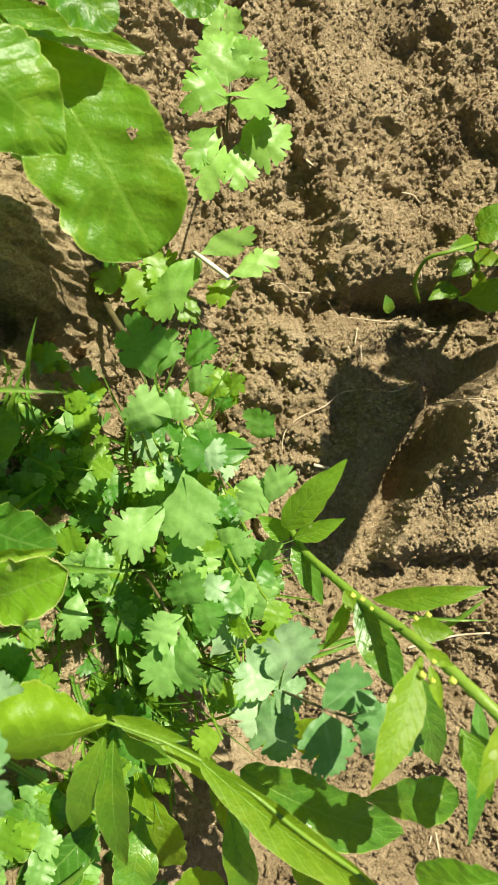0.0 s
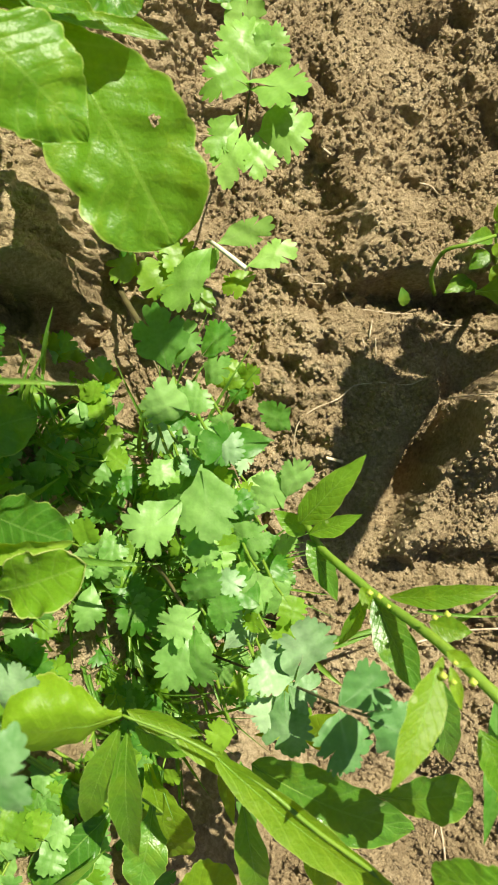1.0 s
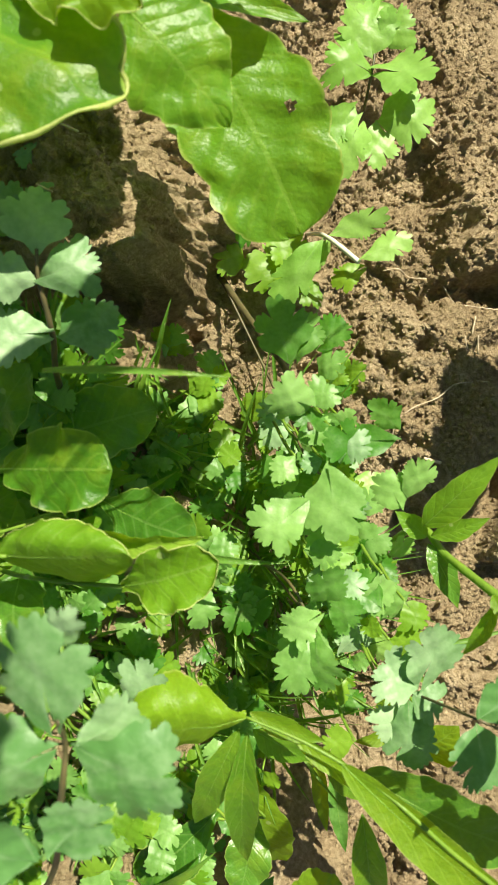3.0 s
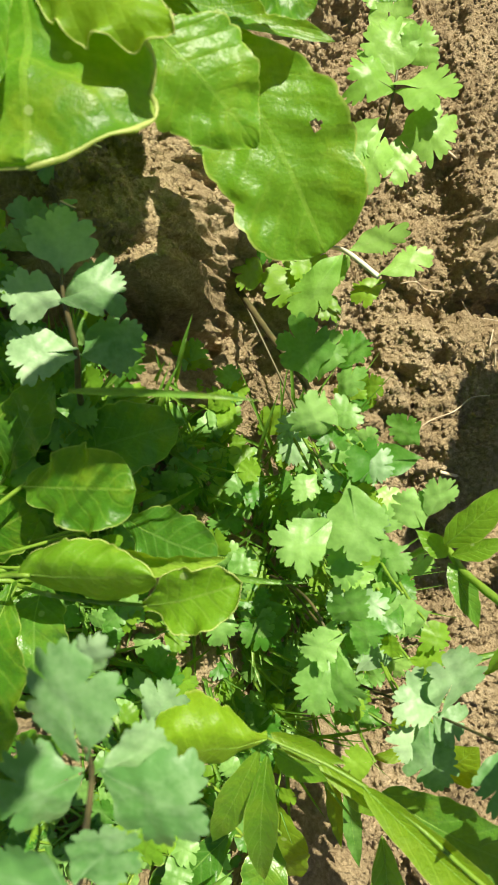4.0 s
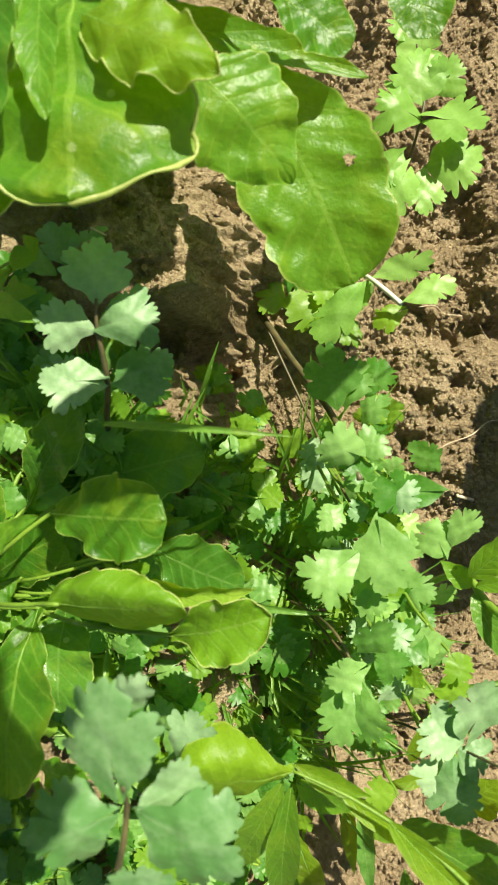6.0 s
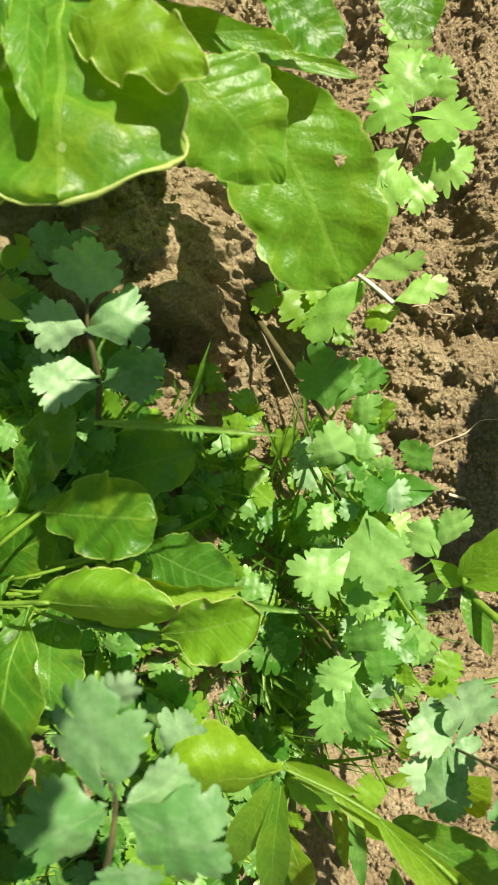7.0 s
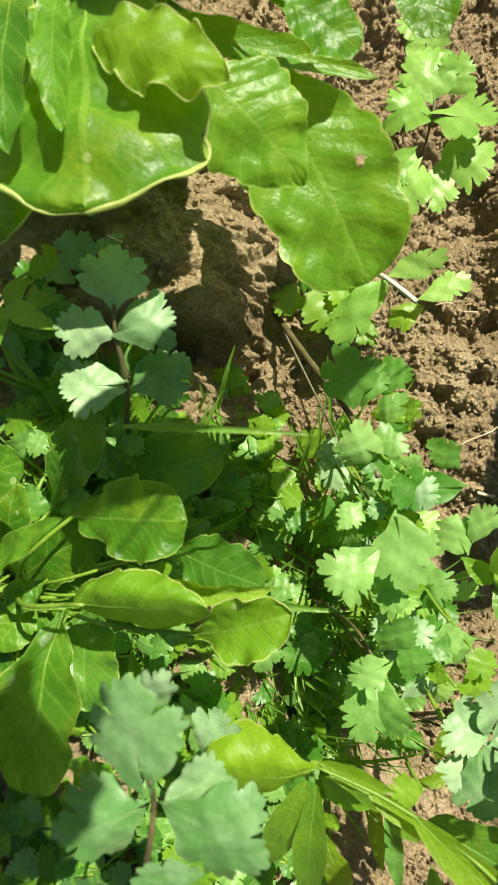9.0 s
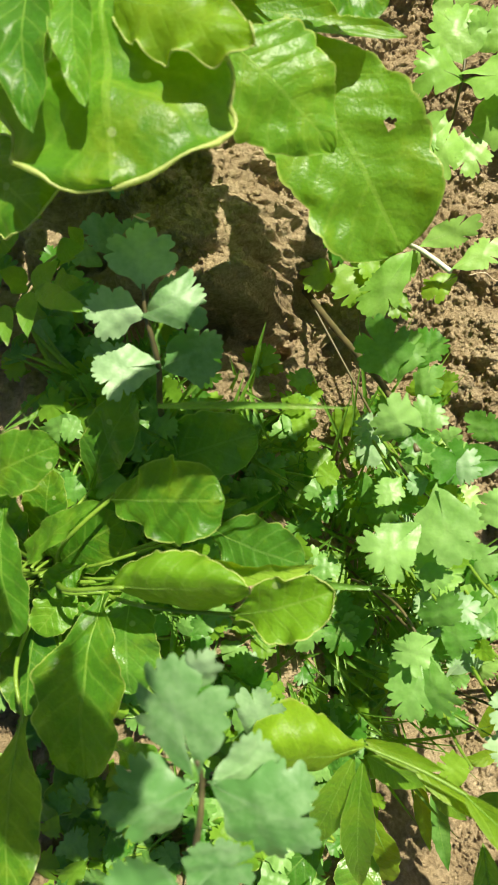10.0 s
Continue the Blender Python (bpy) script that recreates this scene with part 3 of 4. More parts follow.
leaf(rosette, (-0.1527, -0.0426, 0.2500), (-0.0812, -0.0450, 0.2720), 0.0149, 'broad', cup=.4, bow=.10, wave=.10, prof='long', roll=30, mat='young')
leaf(rosette, (-0.1363, -0.0353, 0.2350), (-0.0882, -0.0497, 0.2500), 0.0307, 'broad', cup=.1, bow=.1, wave=.15, mat='dark')
leaf(rosette, (-0.2331, -0.0156, 0.2700), (-0.1869, 0.0039, 0.2850), 0.0271, 'broad', cup=.15, bow=.10, wave=.12)
leaf(rosette, (-0.2089, -0.0485, 0.2700), (-0.1673, -0.0185, 0.2900), 0.0139, 'broad', cup=.35, bow=.10, wave=.25, prof='long', roll=-25)
leaf(rosette, (-0.1910, -0.0531, 0.2500), (-0.2078, -0.0646, 0.2549), 0.0168, 'broad', cup=.2, bow=.1, wave=.2)
leaf(rosette, (-0.1794, -0.0647, 0.2550), (-0.1781, -0.1376, 0.2808), 0.0442, 'broad', cup=.22, bow=.10, wave=.16, roll=8)
leaf(rosette, (-0.1713, -0.0609, 0.2350), (-0.1684, -0.1129, 0.2500), 0.0332, 'broad', cup=.1, bow=.1, wave=.16, mat='dark')
leaf(rosette, (-0.2195, -0.0224, 0.2700), (-0.2024, -0.0754, 0.2900), 0.0235, 'broad', cup=.15, bow=.10, wave=.18)
leaf(rosette, (-0.1981, -0.0623, 0.2400), (-0.2144, -0.0866, 0.2509), 0.0212, 'broad', cup=.1, bow=.1, wave=.1)
leaf(rosette, (-0.1978, -0.1533, 0.2000), (-0.2165, -0.2047, 0.2166), 0.0397, 'broad', cup=.1, bow=.08, wave=.16)
leaf(rosette, (-0.2066, -0.1135, 0.2800), (-0.1986, -0.1751, 0.3070), 0.0286, 'broad', cup=-.1, bow=.10, wave=.12)
leaf(rosette, (-0.1784, -0.1371, 0.2500), (-0.1507, -0.1353, 0.2620), 0.0151, 'broad', cup=.1, bow=.1, wave=.18)
leaf(rosette, (-0.2063, -0.0244, 0.2000), (-0.1804, -0.0086, 0.2120), 0.0188, 'broad', cup=.1, bow=.1, wave=.16)
leaf(rosette, (-0.1840, -0.0749, 0.2200), (-0.2080, -0.0749, 0.2298), 0.0214, 'broad', cup=.1, bow=.1, wave=.1)
leaf(rosette, (-0.1529, -0.0564, 0.2400), (-0.1306, -0.0423, 0.2519), 0.0097, 'broad', cup=.2, bow=.1, wave=.1)
leaf(rosette, (-0.0800, -0.2050, 0.1900), (-0.1200, -0.2410, 0.2000), 0.0300, 'broad', cup=.12, bow=.08, wave=.14, mat='dark')
leaf(rosette, (-0.0990, -0.1890, 0.2000), (-0.1430, -0.2100, 0.2100), 0.0320, 'broad', cup=.12, bow=.08, wave=.14, mat='dark')
leaf(rosette, (-0.0610, -0.2140, 0.1700), (-0.0670, -0.2550, 0.1800), 0.0260, 'broad', cup=.12, bow=.08, wave=.14, mat='dark')
leaf(rosette, (-0.1240, -0.1650, 0.1900), (-0.1570, -0.1920, 0.2000), 0.0340, 'broad', cup=.12, bow=.08, wave=.14, mat='dark')
# high leaves outside the view, added as shade casters over the rosette
leaf(rosette, (-0.2600, 0.1000, 0.4600), (-0.1250, 0.0450, 0.4820), 0.0600, 'broad', cup=.12, bow=.06, wave=.08)
leaf(rosette, (-0.2650, 0.0300, 0.4500), (-0.1500, 0.0000, 0.4780), 0.0420, 'broad', cup=.12, bow=.06, wave=.08)
leaf(rosette, (-0.2620, 0.1200, 0.4550), (-0.1080, 0.0730, 0.4750), 0.0600, 'broad', cup=.12, bow=.06, wave=.08)

mallow = plant('leafy_weed', 0.1538, -0.3509, 'tall yellow-green weed with a thick stem and broad leaves', 'weed')
leaf(mallow, (-0.0617, -0.1214, 0.2660), (-0.1073, -0.1218, 0.2855), 0.0540, 'broad', cup=-.80, ridge=.4, bow=.12, wave=.10, mat='yel')
leaf(mallow, (-0.0656, -0.1332, 0.2500), (-0.0884, -0.1953, 0.2202), 0.0163, 'narrow', cup=.2, bow=.08)
leaf(mallow, (-0.0620, -0.1349, 0.2500), (-0.0620, -0.2163, 0.2133), 0.0169, 'narrow', cup=.25, bow=.08)
leaf(mallow, (-0.0659, -0.1946, 0.1600), (-0.0499, -0.2713, 0.1248), 0.0347, 'broad', cup=.15, bow=.08, mat='yel')
leaf(mallow, (-0.0609, -0.1220, 0.2580), (-0.0271, -0.1341, 0.2550), 0.0110, 'narrow', cup=.25, bow=.06, mat='yel')
leaf(mallow, (-0.0601, -0.1375, 0.2400), (-0.0332, -0.1577, 0.2248), 0.0154, 'narrow', cup=.2, bow=.06)
leaf(mallow, (-0.0379, -0.1530, 0.2200), (-0.0154, -0.1686, 0.2077), 0.0117, 'narrow', cup=.2, bow=.06, mat='yel')
leaf(mallow, (-0.0048, -0.1740, 0.2000), (0.0812, -0.2050, 0.2050), 0.0372, 'broad', cup=.18, bow=.08, wave=.05, prof='long', mat='dark')
leaf(mallow, (0.0522, -0.1654, 0.2450), (0.0920, -0.1532, 0.2620), 0.0235, 'broad', cup=.15, bow=.06, wave=.05, prof='blunt', mat='dark')
leaf(mallow, (-0.0242, -0.2193, 0.0900), (-0.0153, -0.2750, 0.0850), 0.0115, 'narrow', cup=.2, bow=.06, mat='yel')
leaf(mallow, (-0.0189, -0.2175, 0.1100), (0.0059, -0.2424, 0.1000), 0.0133, 'narrow', cup=.2, bow=.08)
leaf(mallow, (-0.0119, -0.2363, 0.0700), (-0.0000, -0.3032, 0.0600), 0.0145, 'narrow', cup=.2, bow=.06, mat='cor', teeth=.12)
leaf(mallow, (0.0164, -0.1922, 0.0900), (0.0207, -0.1623, 0.1000), 0.0106, 'narrow', cup=.2, bow=.08, mat='yel')
leaf(mallow, (0.0259, -0.1957, 0.1000), (-0.0028, -0.1990, 0.1100), 0.0111, 'narrow', cup=.2, bow=.08, mat='yel')
leaf(mallow, (-0.0090, -0.1728, 0.2400), (0.0010, -0.2424, 0.2100), 0.0171, 'narrow', cup=.2, bow=.08)
leaf(mallow, (0.0195, -0.1746, 0.2500), (0.0371, -0.2205, 0.2400), 0.0135, 'narrow', cup=.25, bow=.08, mat='yel')
leaf(mallow, (-0.0476, -0.2444, 0.2000), (-0.0116, -0.2376, 0.2000), 0.0356, 'broad', cup=.15, bow=.08, mat='yel')
leaf(mallow, (0.0103, -0.1835, 0.2300), (0.0287, -0.1868, 0.2379), 0.0158, 'narrow', cup=.2, bow=.08, mat='yel')
leaf(mallow, (0.0232, -0.1611, 0.2000), (0.0393, -0.1415, 0.2114), 0.0262, 'narrow', cup=.15, bow=.08, prof='ovate', mat='yel')
stem(mallow, [(-0.0621, -0.1217, 0.2640), (-0.0337, -0.1312, 0.2660), (-0.0041, -0.1469, 0.2680), (0.0229, -0.1685, 0.2680), (0.0666, -0.2103, 0.2500), (0.1575, -0.3460, 0.1400)], .0006, .0013)
leaf(mallow, (-0.0213, -0.1367, 0.2680), (0.0673, -0.2085, 0.2580), 0.0191, 'narrow', cup=.25, bow=.03, mat='yel', prof='long')
leaf(mallow, (-0.0424, -0.1318, 0.2550), (0.0010, -0.1545, 0.2600), 0.0100, 'narrow', cup=.3, bow=.03, mat='yel')

mustard = plant('flowering_weed', 0.0047, -0.1042, 'bright green weed with lance-shaped leaves and yellow buds', 'weed')
leaf(mustard, (0.0177, -0.0436, 0.2150), (0.0473, -0.0077, 0.2347), 0.0172, 'narrow', cup=.22, bow=.08, prof='ovate')
leaf(mustard, (0.0232, -0.0499, 0.2050), (0.0494, -0.0384, 0.2140), 0.0116, 'narrow', cup=.25, bow=.06)
leaf(mustard, (0.0228, -0.0545, 0.2000), (0.0392, -0.0868, 0.2000), 0.0137, 'narrow', cup=.2, bow=.08, mat='dark')
leaf(mustard, (0.0209, -0.0508, 0.2050), (0.0041, -0.0373, 0.2100), 0.0116, 'narrow', cup=.2, bow=.08)
leaf(mustard, (0.0509, -0.0749, 0.2400), (0.0720, -0.1170, 0.2500), 0.0192, 'narrow', cup=.2, bow=.08, mat='dark')
leaf(mustard, (0.0583, -0.0740, 0.2400), (0.1091, -0.0646, 0.2550), 0.0118, 'narrow', cup=.2, bow=.08)
leaf(mustard, (0.0613, -0.0815, 0.3120), (0.0410, -0.1185, 0.3300), 0.0151, 'narrow', cup=.15, bow=.06, mat='yel')
leaf(mustard, (0.0666, -0.0821, 0.3100), (0.0704, -0.0979, 0.3120), 0.0053, 'narrow', cup=.3, bow=.08, mat='yel')
leaf(mustard, (0.0638, -0.0785, 0.3100), (0.0573, -0.0900, 0.3100), 0.0045, 'narrow', cup=.3, bow=.08, mat='yel')
leaf(mustard, (0.0717, -0.0801, 0.2600), (0.0904, -0.0836, 0.2620), 0.0118, 'narrow', cup=.2, bow=.08)
leaf(mustard, (0.0944, -0.1053, 0.2800), (0.0900, -0.1656, 0.2820), 0.0107, 'narrow', cup=.3, bow=.05, mat='cor')
leaf(mustard, (0.0917, -0.0971, 0.3200), (0.0769, -0.1213, 0.3300), 0.0094, 'narrow', cup=.2, bow=.06, mat='yel')
leaf(mustard, (0.0796, -0.1094, 0.2400), (0.0964, -0.1647, 0.2140), 0.0187, 'narrow', cup=.15, bow=.06, mat='dark')
leaf(mustard, (0.0996, -0.1593, 0.3100), (0.0636, -0.1646, 0.3000), 0.0202, 'broad', cup=.12, bow=.15)
leaf(mustard, (0.0480, -0.0746, 0.2350), (0.0368, -0.1036, 0.2210), 0.0088, 'narrow', cup=.2, bow=.08)
leaf(mustard, (0.0456, -0.0706, 0.2360), (0.0524, -0.0817, 0.2413), 0.0079, 'narrow', cup=.2, bow=.08, mat='yel')
leaf(mustard, (0.0648, -0.0764, 0.3100), (0.0752, -0.0824, 0.3100), 0.0062, 'narrow', cup=.2, bow=.08, mat='yel')
leaf(mustard, (0.0812, -0.1096, 0.3000), (0.0926, -0.1377, 0.3000), 0.0128, 'narrow', cup=.2, bow=.08)
stem(mustard, [(0.0047, -0.1042, 0.0200), (0.0204, -0.0513, 0.1700), (0.0313, -0.0595, 0.2050), (0.0520, -0.0738, 0.2380), (0.0716, -0.0844, 0.2700), (0.0903, -0.0995, 0.2950), (0.1093, -0.1178, 0.3000)], .0018, .0027)
bud(mustard, (0.0516, -0.0716, 0.2500), 0.0014)
bud(mustard, (0.0476, -0.0704, 0.2480), 0.0015)
bud(mustard, (0.0558, -0.0759, 0.2500), 0.0011)
bud(mustard, (0.0625, -0.0839, 0.3150), 0.0014)
bud(mustard, (0.0662, -0.0861, 0.3150), 0.0011)
bud(mustard, (0.0749, -0.0878, 0.3100), 0.0015)
bud(mustard, (0.0700, -0.0739, 0.2750), 0.0012)
bud(mustard, (0.0752, -0.0724, 0.2750), 0.0014)
bud(mustard, (0.0658, -0.0782, 0.3180), 0.0010)

cork = plant('coriander_plant', -0.1789, -0.0039, 'blue-green coriander plant with scalloped leaflets on reddish stalk', 'coriander')
fan(cork, (-0.1529, 0.0673, 0.2790), (-0.1529, 0.0937, 0.2820), 0.0313, deep=.24,mat='glau')
fan(cork, (-0.1537, 0.0583, 0.2750), (-0.1763, 0.0592, 0.2840), 0.0242, deep=.24,mat='glau')
fan(cork, (-0.1530, 0.0587, 0.2750), (-0.1274, 0.0671, 0.2740), 0.0251, deep=.24,mat='glau')
fan(cork, (-0.1510, 0.0381, 0.2630), (-0.1781, 0.0345, 0.2740), 0.0258, deep=.24,mat='glau')
fan(cork, (-0.1508, 0.0372, 0.2620), (-0.1238, 0.0473, 0.2560), 0.0270, deep=.24,mat='glau')
fan(cork, (-0.1889, 0.1050, 0.2000), (-0.2073, 0.1206, 0.2105), 0.0208, deep=.24,mat='glau')
fan(cork, (-0.1831, 0.1050, 0.2050), (-0.1530, 0.1139, 0.2180), 0.0205, deep=.24,mat='glau')
fan(cork, (-0.1926, 0.1028, 0.2150), (-0.1683, 0.1142, 0.2250), 0.0121, deep=.24,mat='glau')
fan(cork, (-0.1910, 0.1545, 0.1850), (-0.1996, 0.1366, 0.1900), 0.0156, deep=.24,mat='glau')
fan(cork, (-0.2022, 0.0979, 0.2000), (-0.2156, 0.1059, 0.2061), 0.0137, deep=.24,mat='glau')
stem(cork, [(-0.1789, -0.0039, 0.1500), (-0.1589, 0.0212, 0.2350), (-0.1515, 0.0377, 0.2620), (-0.1529, 0.0586, 0.2760)], .0018, .0011)
stem(cork, [(-0.1789, -0.0039, 0.1500), (-0.1901, 0.0622, 0.1700), (-0.1860, 0.1026, 0.2030)], .0015, .0010)
stem(cork, [(-0.1529, 0.0586, 0.2760), (-0.1530, 0.0643, 0.2780), (-0.1529, 0.0703, 0.2790)], .0009, .0007)

corp = plant('coriander_plant', -0.1970, -0.2928, 'tall pale coriander plant with large scalloped leaflets', 'coriander')
fan(corp, (-0.1110, -0.0930, 0.3540), (-0.1200, -0.0560, 0.3580), 0.0335, mat='glau', roll=-12, deep=.35)
fan(corp, (-0.1140, -0.0990, 0.3460), (-0.1400, -0.1070, 0.3550), 0.0300, mat='glau', roll=-16, deep=.35)
fan(corp, (-0.1100, -0.1000, 0.3460), (-0.0760, -0.1140, 0.3440), 0.0330, mat='glau', roll=10, deep=.35)
fan(corp, (-0.1090, -0.0990, 0.3420), (-0.0890, -0.0900, 0.3380), 0.0220, mat='glau', roll=20, deep=.35)
fan(corp, (-0.1140, -0.1260, 0.3600), (-0.1360, -0.1180, 0.3660), 0.0270, mat='glau', roll=0, deep=.35)
fan(corp, (-0.1140, -0.1300, 0.3540), (-0.0980, -0.1120, 0.3520), 0.0250, mat='glau', roll=18, deep=.35)
fan(corp, (-0.1130, -0.0660, 0.3520), (-0.1060, -0.0520, 0.3620), 0.0110, mat='glau', roll=0, deep=.35)
fan(corp, (-0.1080, -0.1180, 0.2750), (-0.1010, -0.0940, 0.2800), 0.0200, mat='glau', roll=0, deep=.35)
stem(corp, [(-0.1970, -0.2928, 0.1600), (-0.1311, -0.1719, 0.3000), (-0.1147, -0.1195, 0.3400), (-0.1121, -0.1000, 0.3450), (-0.1109, -0.0870, 0.3560)], .0014, .0008)

corm = plant('coriander_plant', -0.1011, 0.1010, 'dense leaning coriander plant with grey-green lobed leaves', 'coriander')
fan(corm, (-0.0502, 0.0329, 0.2120), (-0.0567, 0.0642, 0.2210), 0.0272)
fan(corm, (-0.0473, 0.0332, 0.2100), (-0.0390, 0.0586, 0.2120), 0.0198)
fan(corm, (-0.0368, 0.0455, 0.1650), (-0.0204, 0.0630, 0.1680), 0.0246)
fan(corm, (-0.0341, 0.0278, 0.1650), (-0.0220, 0.0452, 0.1700), 0.0185)
fan(corm, (-0.0373, 0.0122, 0.2350), (-0.0582, 0.0182, 0.2448), 0.0253)
fan(corm, (-0.0391, 0.0121, 0.2350), (-0.0289, 0.0218, 0.2350), 0.0207)
fan(corm, (-0.0383, 0.0116, 0.2320), (-0.0404, -0.0009, 0.2350), 0.0184)
fan(corm, (-0.0299, -0.0315, 0.1750), (-0.0664, -0.0235, 0.1720), 0.0335)
fan(corm, (-0.0303, -0.0140, 0.2400), (-0.0247, -0.0487, 0.2440), 0.0297)
fan(corm, (0.0023, -0.0019, 0.2250), (-0.0345, -0.0052, 0.2350), 0.0213)
fan(corm, (-0.0397, -0.0307, 0.2520), (-0.0602, -0.0487, 0.2570), 0.0271)
fan(corm, (-0.0962, -0.0579, 0.1450), (-0.1130, -0.0347, 0.1500), 0.0228)
fan(corm, (-0.0348, -0.0799, 0.2220), (-0.0472, -0.1071, 0.2250), 0.0198)
fan(corm, (-0.0306, -0.0813, 0.2430), (-0.0487, -0.0907, 0.2450), 0.0204)
fan(corm, (-0.0361, -0.0928, 0.2380), (-0.0437, -0.1206, 0.2400), 0.0236)
fan(corm, (-0.0336, -0.0925, 0.2380), (-0.0266, -0.1188, 0.2400), 0.0218)
fan(corm, (-0.0362, -0.0772, 0.2400), (-0.0233, -0.0586, 0.2500), 0.0185)
fan(corm, (-0.0281, -0.0780, 0.2350), (-0.0127, -0.0875, 0.2350), 0.0191)
fan(corm, (0.0160, -0.0785, 0.2000), (-0.0085, -0.0888, 0.2050), 0.0231)
fan(corm, (-0.0196, -0.0707, 0.2000), (-0.0353, -0.0569, 0.2094), 0.0155)
fan(corm, (-0.0113, -0.0671, 0.2000), (-0.0023, -0.0518, 0.2080), 0.0175)
fan(corm, (-0.0890, -0.0762, 0.2080), (-0.0911, -0.1020, 0.2120), 0.0159)
fan(corm, (-0.0554, -0.0923, 0.1650), (-0.0846, -0.1077, 0.1700), 0.0347)
fan(corm, (0.0167, 0.0029, 0.1300), (-0.0006, 0.0214, 0.1350), 0.0202)
fan(corm, (0.0094, -0.0382, 0.2000), (-0.0021, -0.0185, 0.2050), 0.0211)
fan(corm, (0.0111, -0.0304, 0.2000), (0.0192, -0.0101, 0.2098), 0.0195)
fan(corm, (-0.0381, -0.0106, 0.2100), (-0.0148, -0.0225, 0.2100), 0.0127)
fan(corm, (-0.0222, 0.0016, 0.2100), (-0.0191, 0.0117, 0.2147), 0.0123)
fan(corm, (-0.0411, 0.0975, 0.1000), (-0.0837, 0.1055, 0.1195), 0.0347, mat='yel')
fan(corm, (-0.0434, 0.1010, 0.1100), (-0.0646, 0.1222, 0.1200), 0.0264, mat='yel')
fan(corm, (-0.0358, 0.0974, 0.1000), (-0.0466, 0.0818, 0.1085), 0.0225, mat='yel')
fan(corm, (-0.0823, 0.1039, 0.1100), (-0.1014, 0.1114, 0.1192), 0.0253, mat='yel')
fan(corm, (-0.0640, 0.1091, 0.1850), (-0.0851, 0.1106, 0.1890), 0.0238)
fan(corm, (-0.0801, 0.0386, 0.0500), (-0.0598, 0.0180, 0.0600), 0.0251, mat='yel')
fan(corm, (-0.0943, -0.0057, 0.0800), (-0.1091, 0.0156, 0.0900), 0.0305)
fan(corm, (-0.0788, -0.0172, 0.0800), (-0.0935, -0.0359, 0.0902), 0.0302)
fan(corm, (-0.0637, 0.0063, 0.0900), (-0.0821, 0.0212, 0.1000), 0.0231, mat='yel')
fan(corm, (-0.0181, -0.0475, 0.2000), (0.0032, -0.0578, 0.2100), 0.0201)
stem(corm, [(-0.1011, 0.1010, 0.1000), (-0.0775, 0.0675, 0.1400), (-0.0567, 0.0388, 0.1850), (-0.0465, 0.0203, 0.2150), (-0.0386, 0.0008, 0.2350)], .0022, .0014)
stem(corm, [(-0.1011, 0.1010, 0.1000), (-0.0639, 0.0313, 0.1200), (-0.0405, -0.0127, 0.1900), (-0.0260, -0.0258, 0.2350)], .0009, .0006)
stem(corm, [(-0.0935, -0.0359, 0.0900), (-0.0444, -0.0531, 0.1600), (-0.0213, -0.0739, 0.2000), (0.0019, -0.0811, 0.2200)], .0009, .0006)
stem(corm, [(-0.1096, -0.0609, 0.0800), (-0.0697, -0.0743, 0.1400), (-0.0418, -0.0834, 0.2200), (-0.0332, -0.0897, 0.2400)], .0009, .0006)
stem(corm, [(-0.0999, -0.0527, 0.0800), (-0.0633, -0.0503, 0.1800), (-0.0436, -0.0344, 0.2400)], .0009, .0006)
stem(corm, [(-0.0860, -0.0876, 0.0800), (-0.0498, -0.0702, 0.2200), (-0.0330, -0.0916, 0.2380)], .0009, .0006)

corq = plant('coriander_plant', -0.0498, -0.1429, 'grey-green coriander sprig on dark stalks over the soil', 'coriander')
fan(corq, (0.0143, -0.1162, 0.2360), (0.0226, -0.0815, 0.2440), 0.0285, mat='glau')
fan(corq, (0.0137, -0.1149, 0.2360), (-0.0063, -0.1063, 0.2400), 0.0276, mat='glau')
fan(corq, (0.0103, -0.1207, 0.2350), (0.0126, -0.1524, 0.2380), 0.0256, mat='glau')
fan(corq, (0.0122, -0.1185, 0.2350), (0.0255, -0.1236, 0.2380), 0.0224, mat='glau')
fan(corq, (0.0093, -0.1240, 0.2300), (-0.0028, -0.1400, 0.2350), 0.0227, mat='glau')
fan(corq, (0.0316, -0.1124, 0.2720), (0.0513, -0.0976, 0.2720), 0.0237, mat='glau')
fan(corq, (0.0310, -0.1134, 0.2730), (0.0352, -0.1407, 0.2740), 0.0255, mat='glau')
fan(corq, (0.0449, -0.1212, 0.2620), (0.0748, -0.1355, 0.2600), 0.0295, mat='glau')
fan(corq, (0.0424, -0.1202, 0.2620), (0.0570, -0.1125, 0.2620), 0.0172, mat='glau')
fan(corq, (-0.0195, -0.1136, 0.2000), (-0.0049, -0.0909, 0.2000), 0.0208, mat='glau')
stem(corq, [(-0.0460, -0.1301, 0.1400), (-0.0043, -0.1278, 0.1900), (0.0146, -0.1196, 0.2320), (0.0316, -0.1128, 0.2720), (0.0461, -0.1216, 0.2620)], .0008, .0006)

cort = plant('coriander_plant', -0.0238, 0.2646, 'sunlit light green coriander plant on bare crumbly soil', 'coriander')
# leaflets take the sunlit tone, brighter than the coriander in shade
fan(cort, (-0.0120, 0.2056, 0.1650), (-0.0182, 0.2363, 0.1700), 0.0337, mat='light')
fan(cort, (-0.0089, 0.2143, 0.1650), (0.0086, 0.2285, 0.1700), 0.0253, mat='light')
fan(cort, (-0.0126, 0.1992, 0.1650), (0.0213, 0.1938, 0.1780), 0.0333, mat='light')
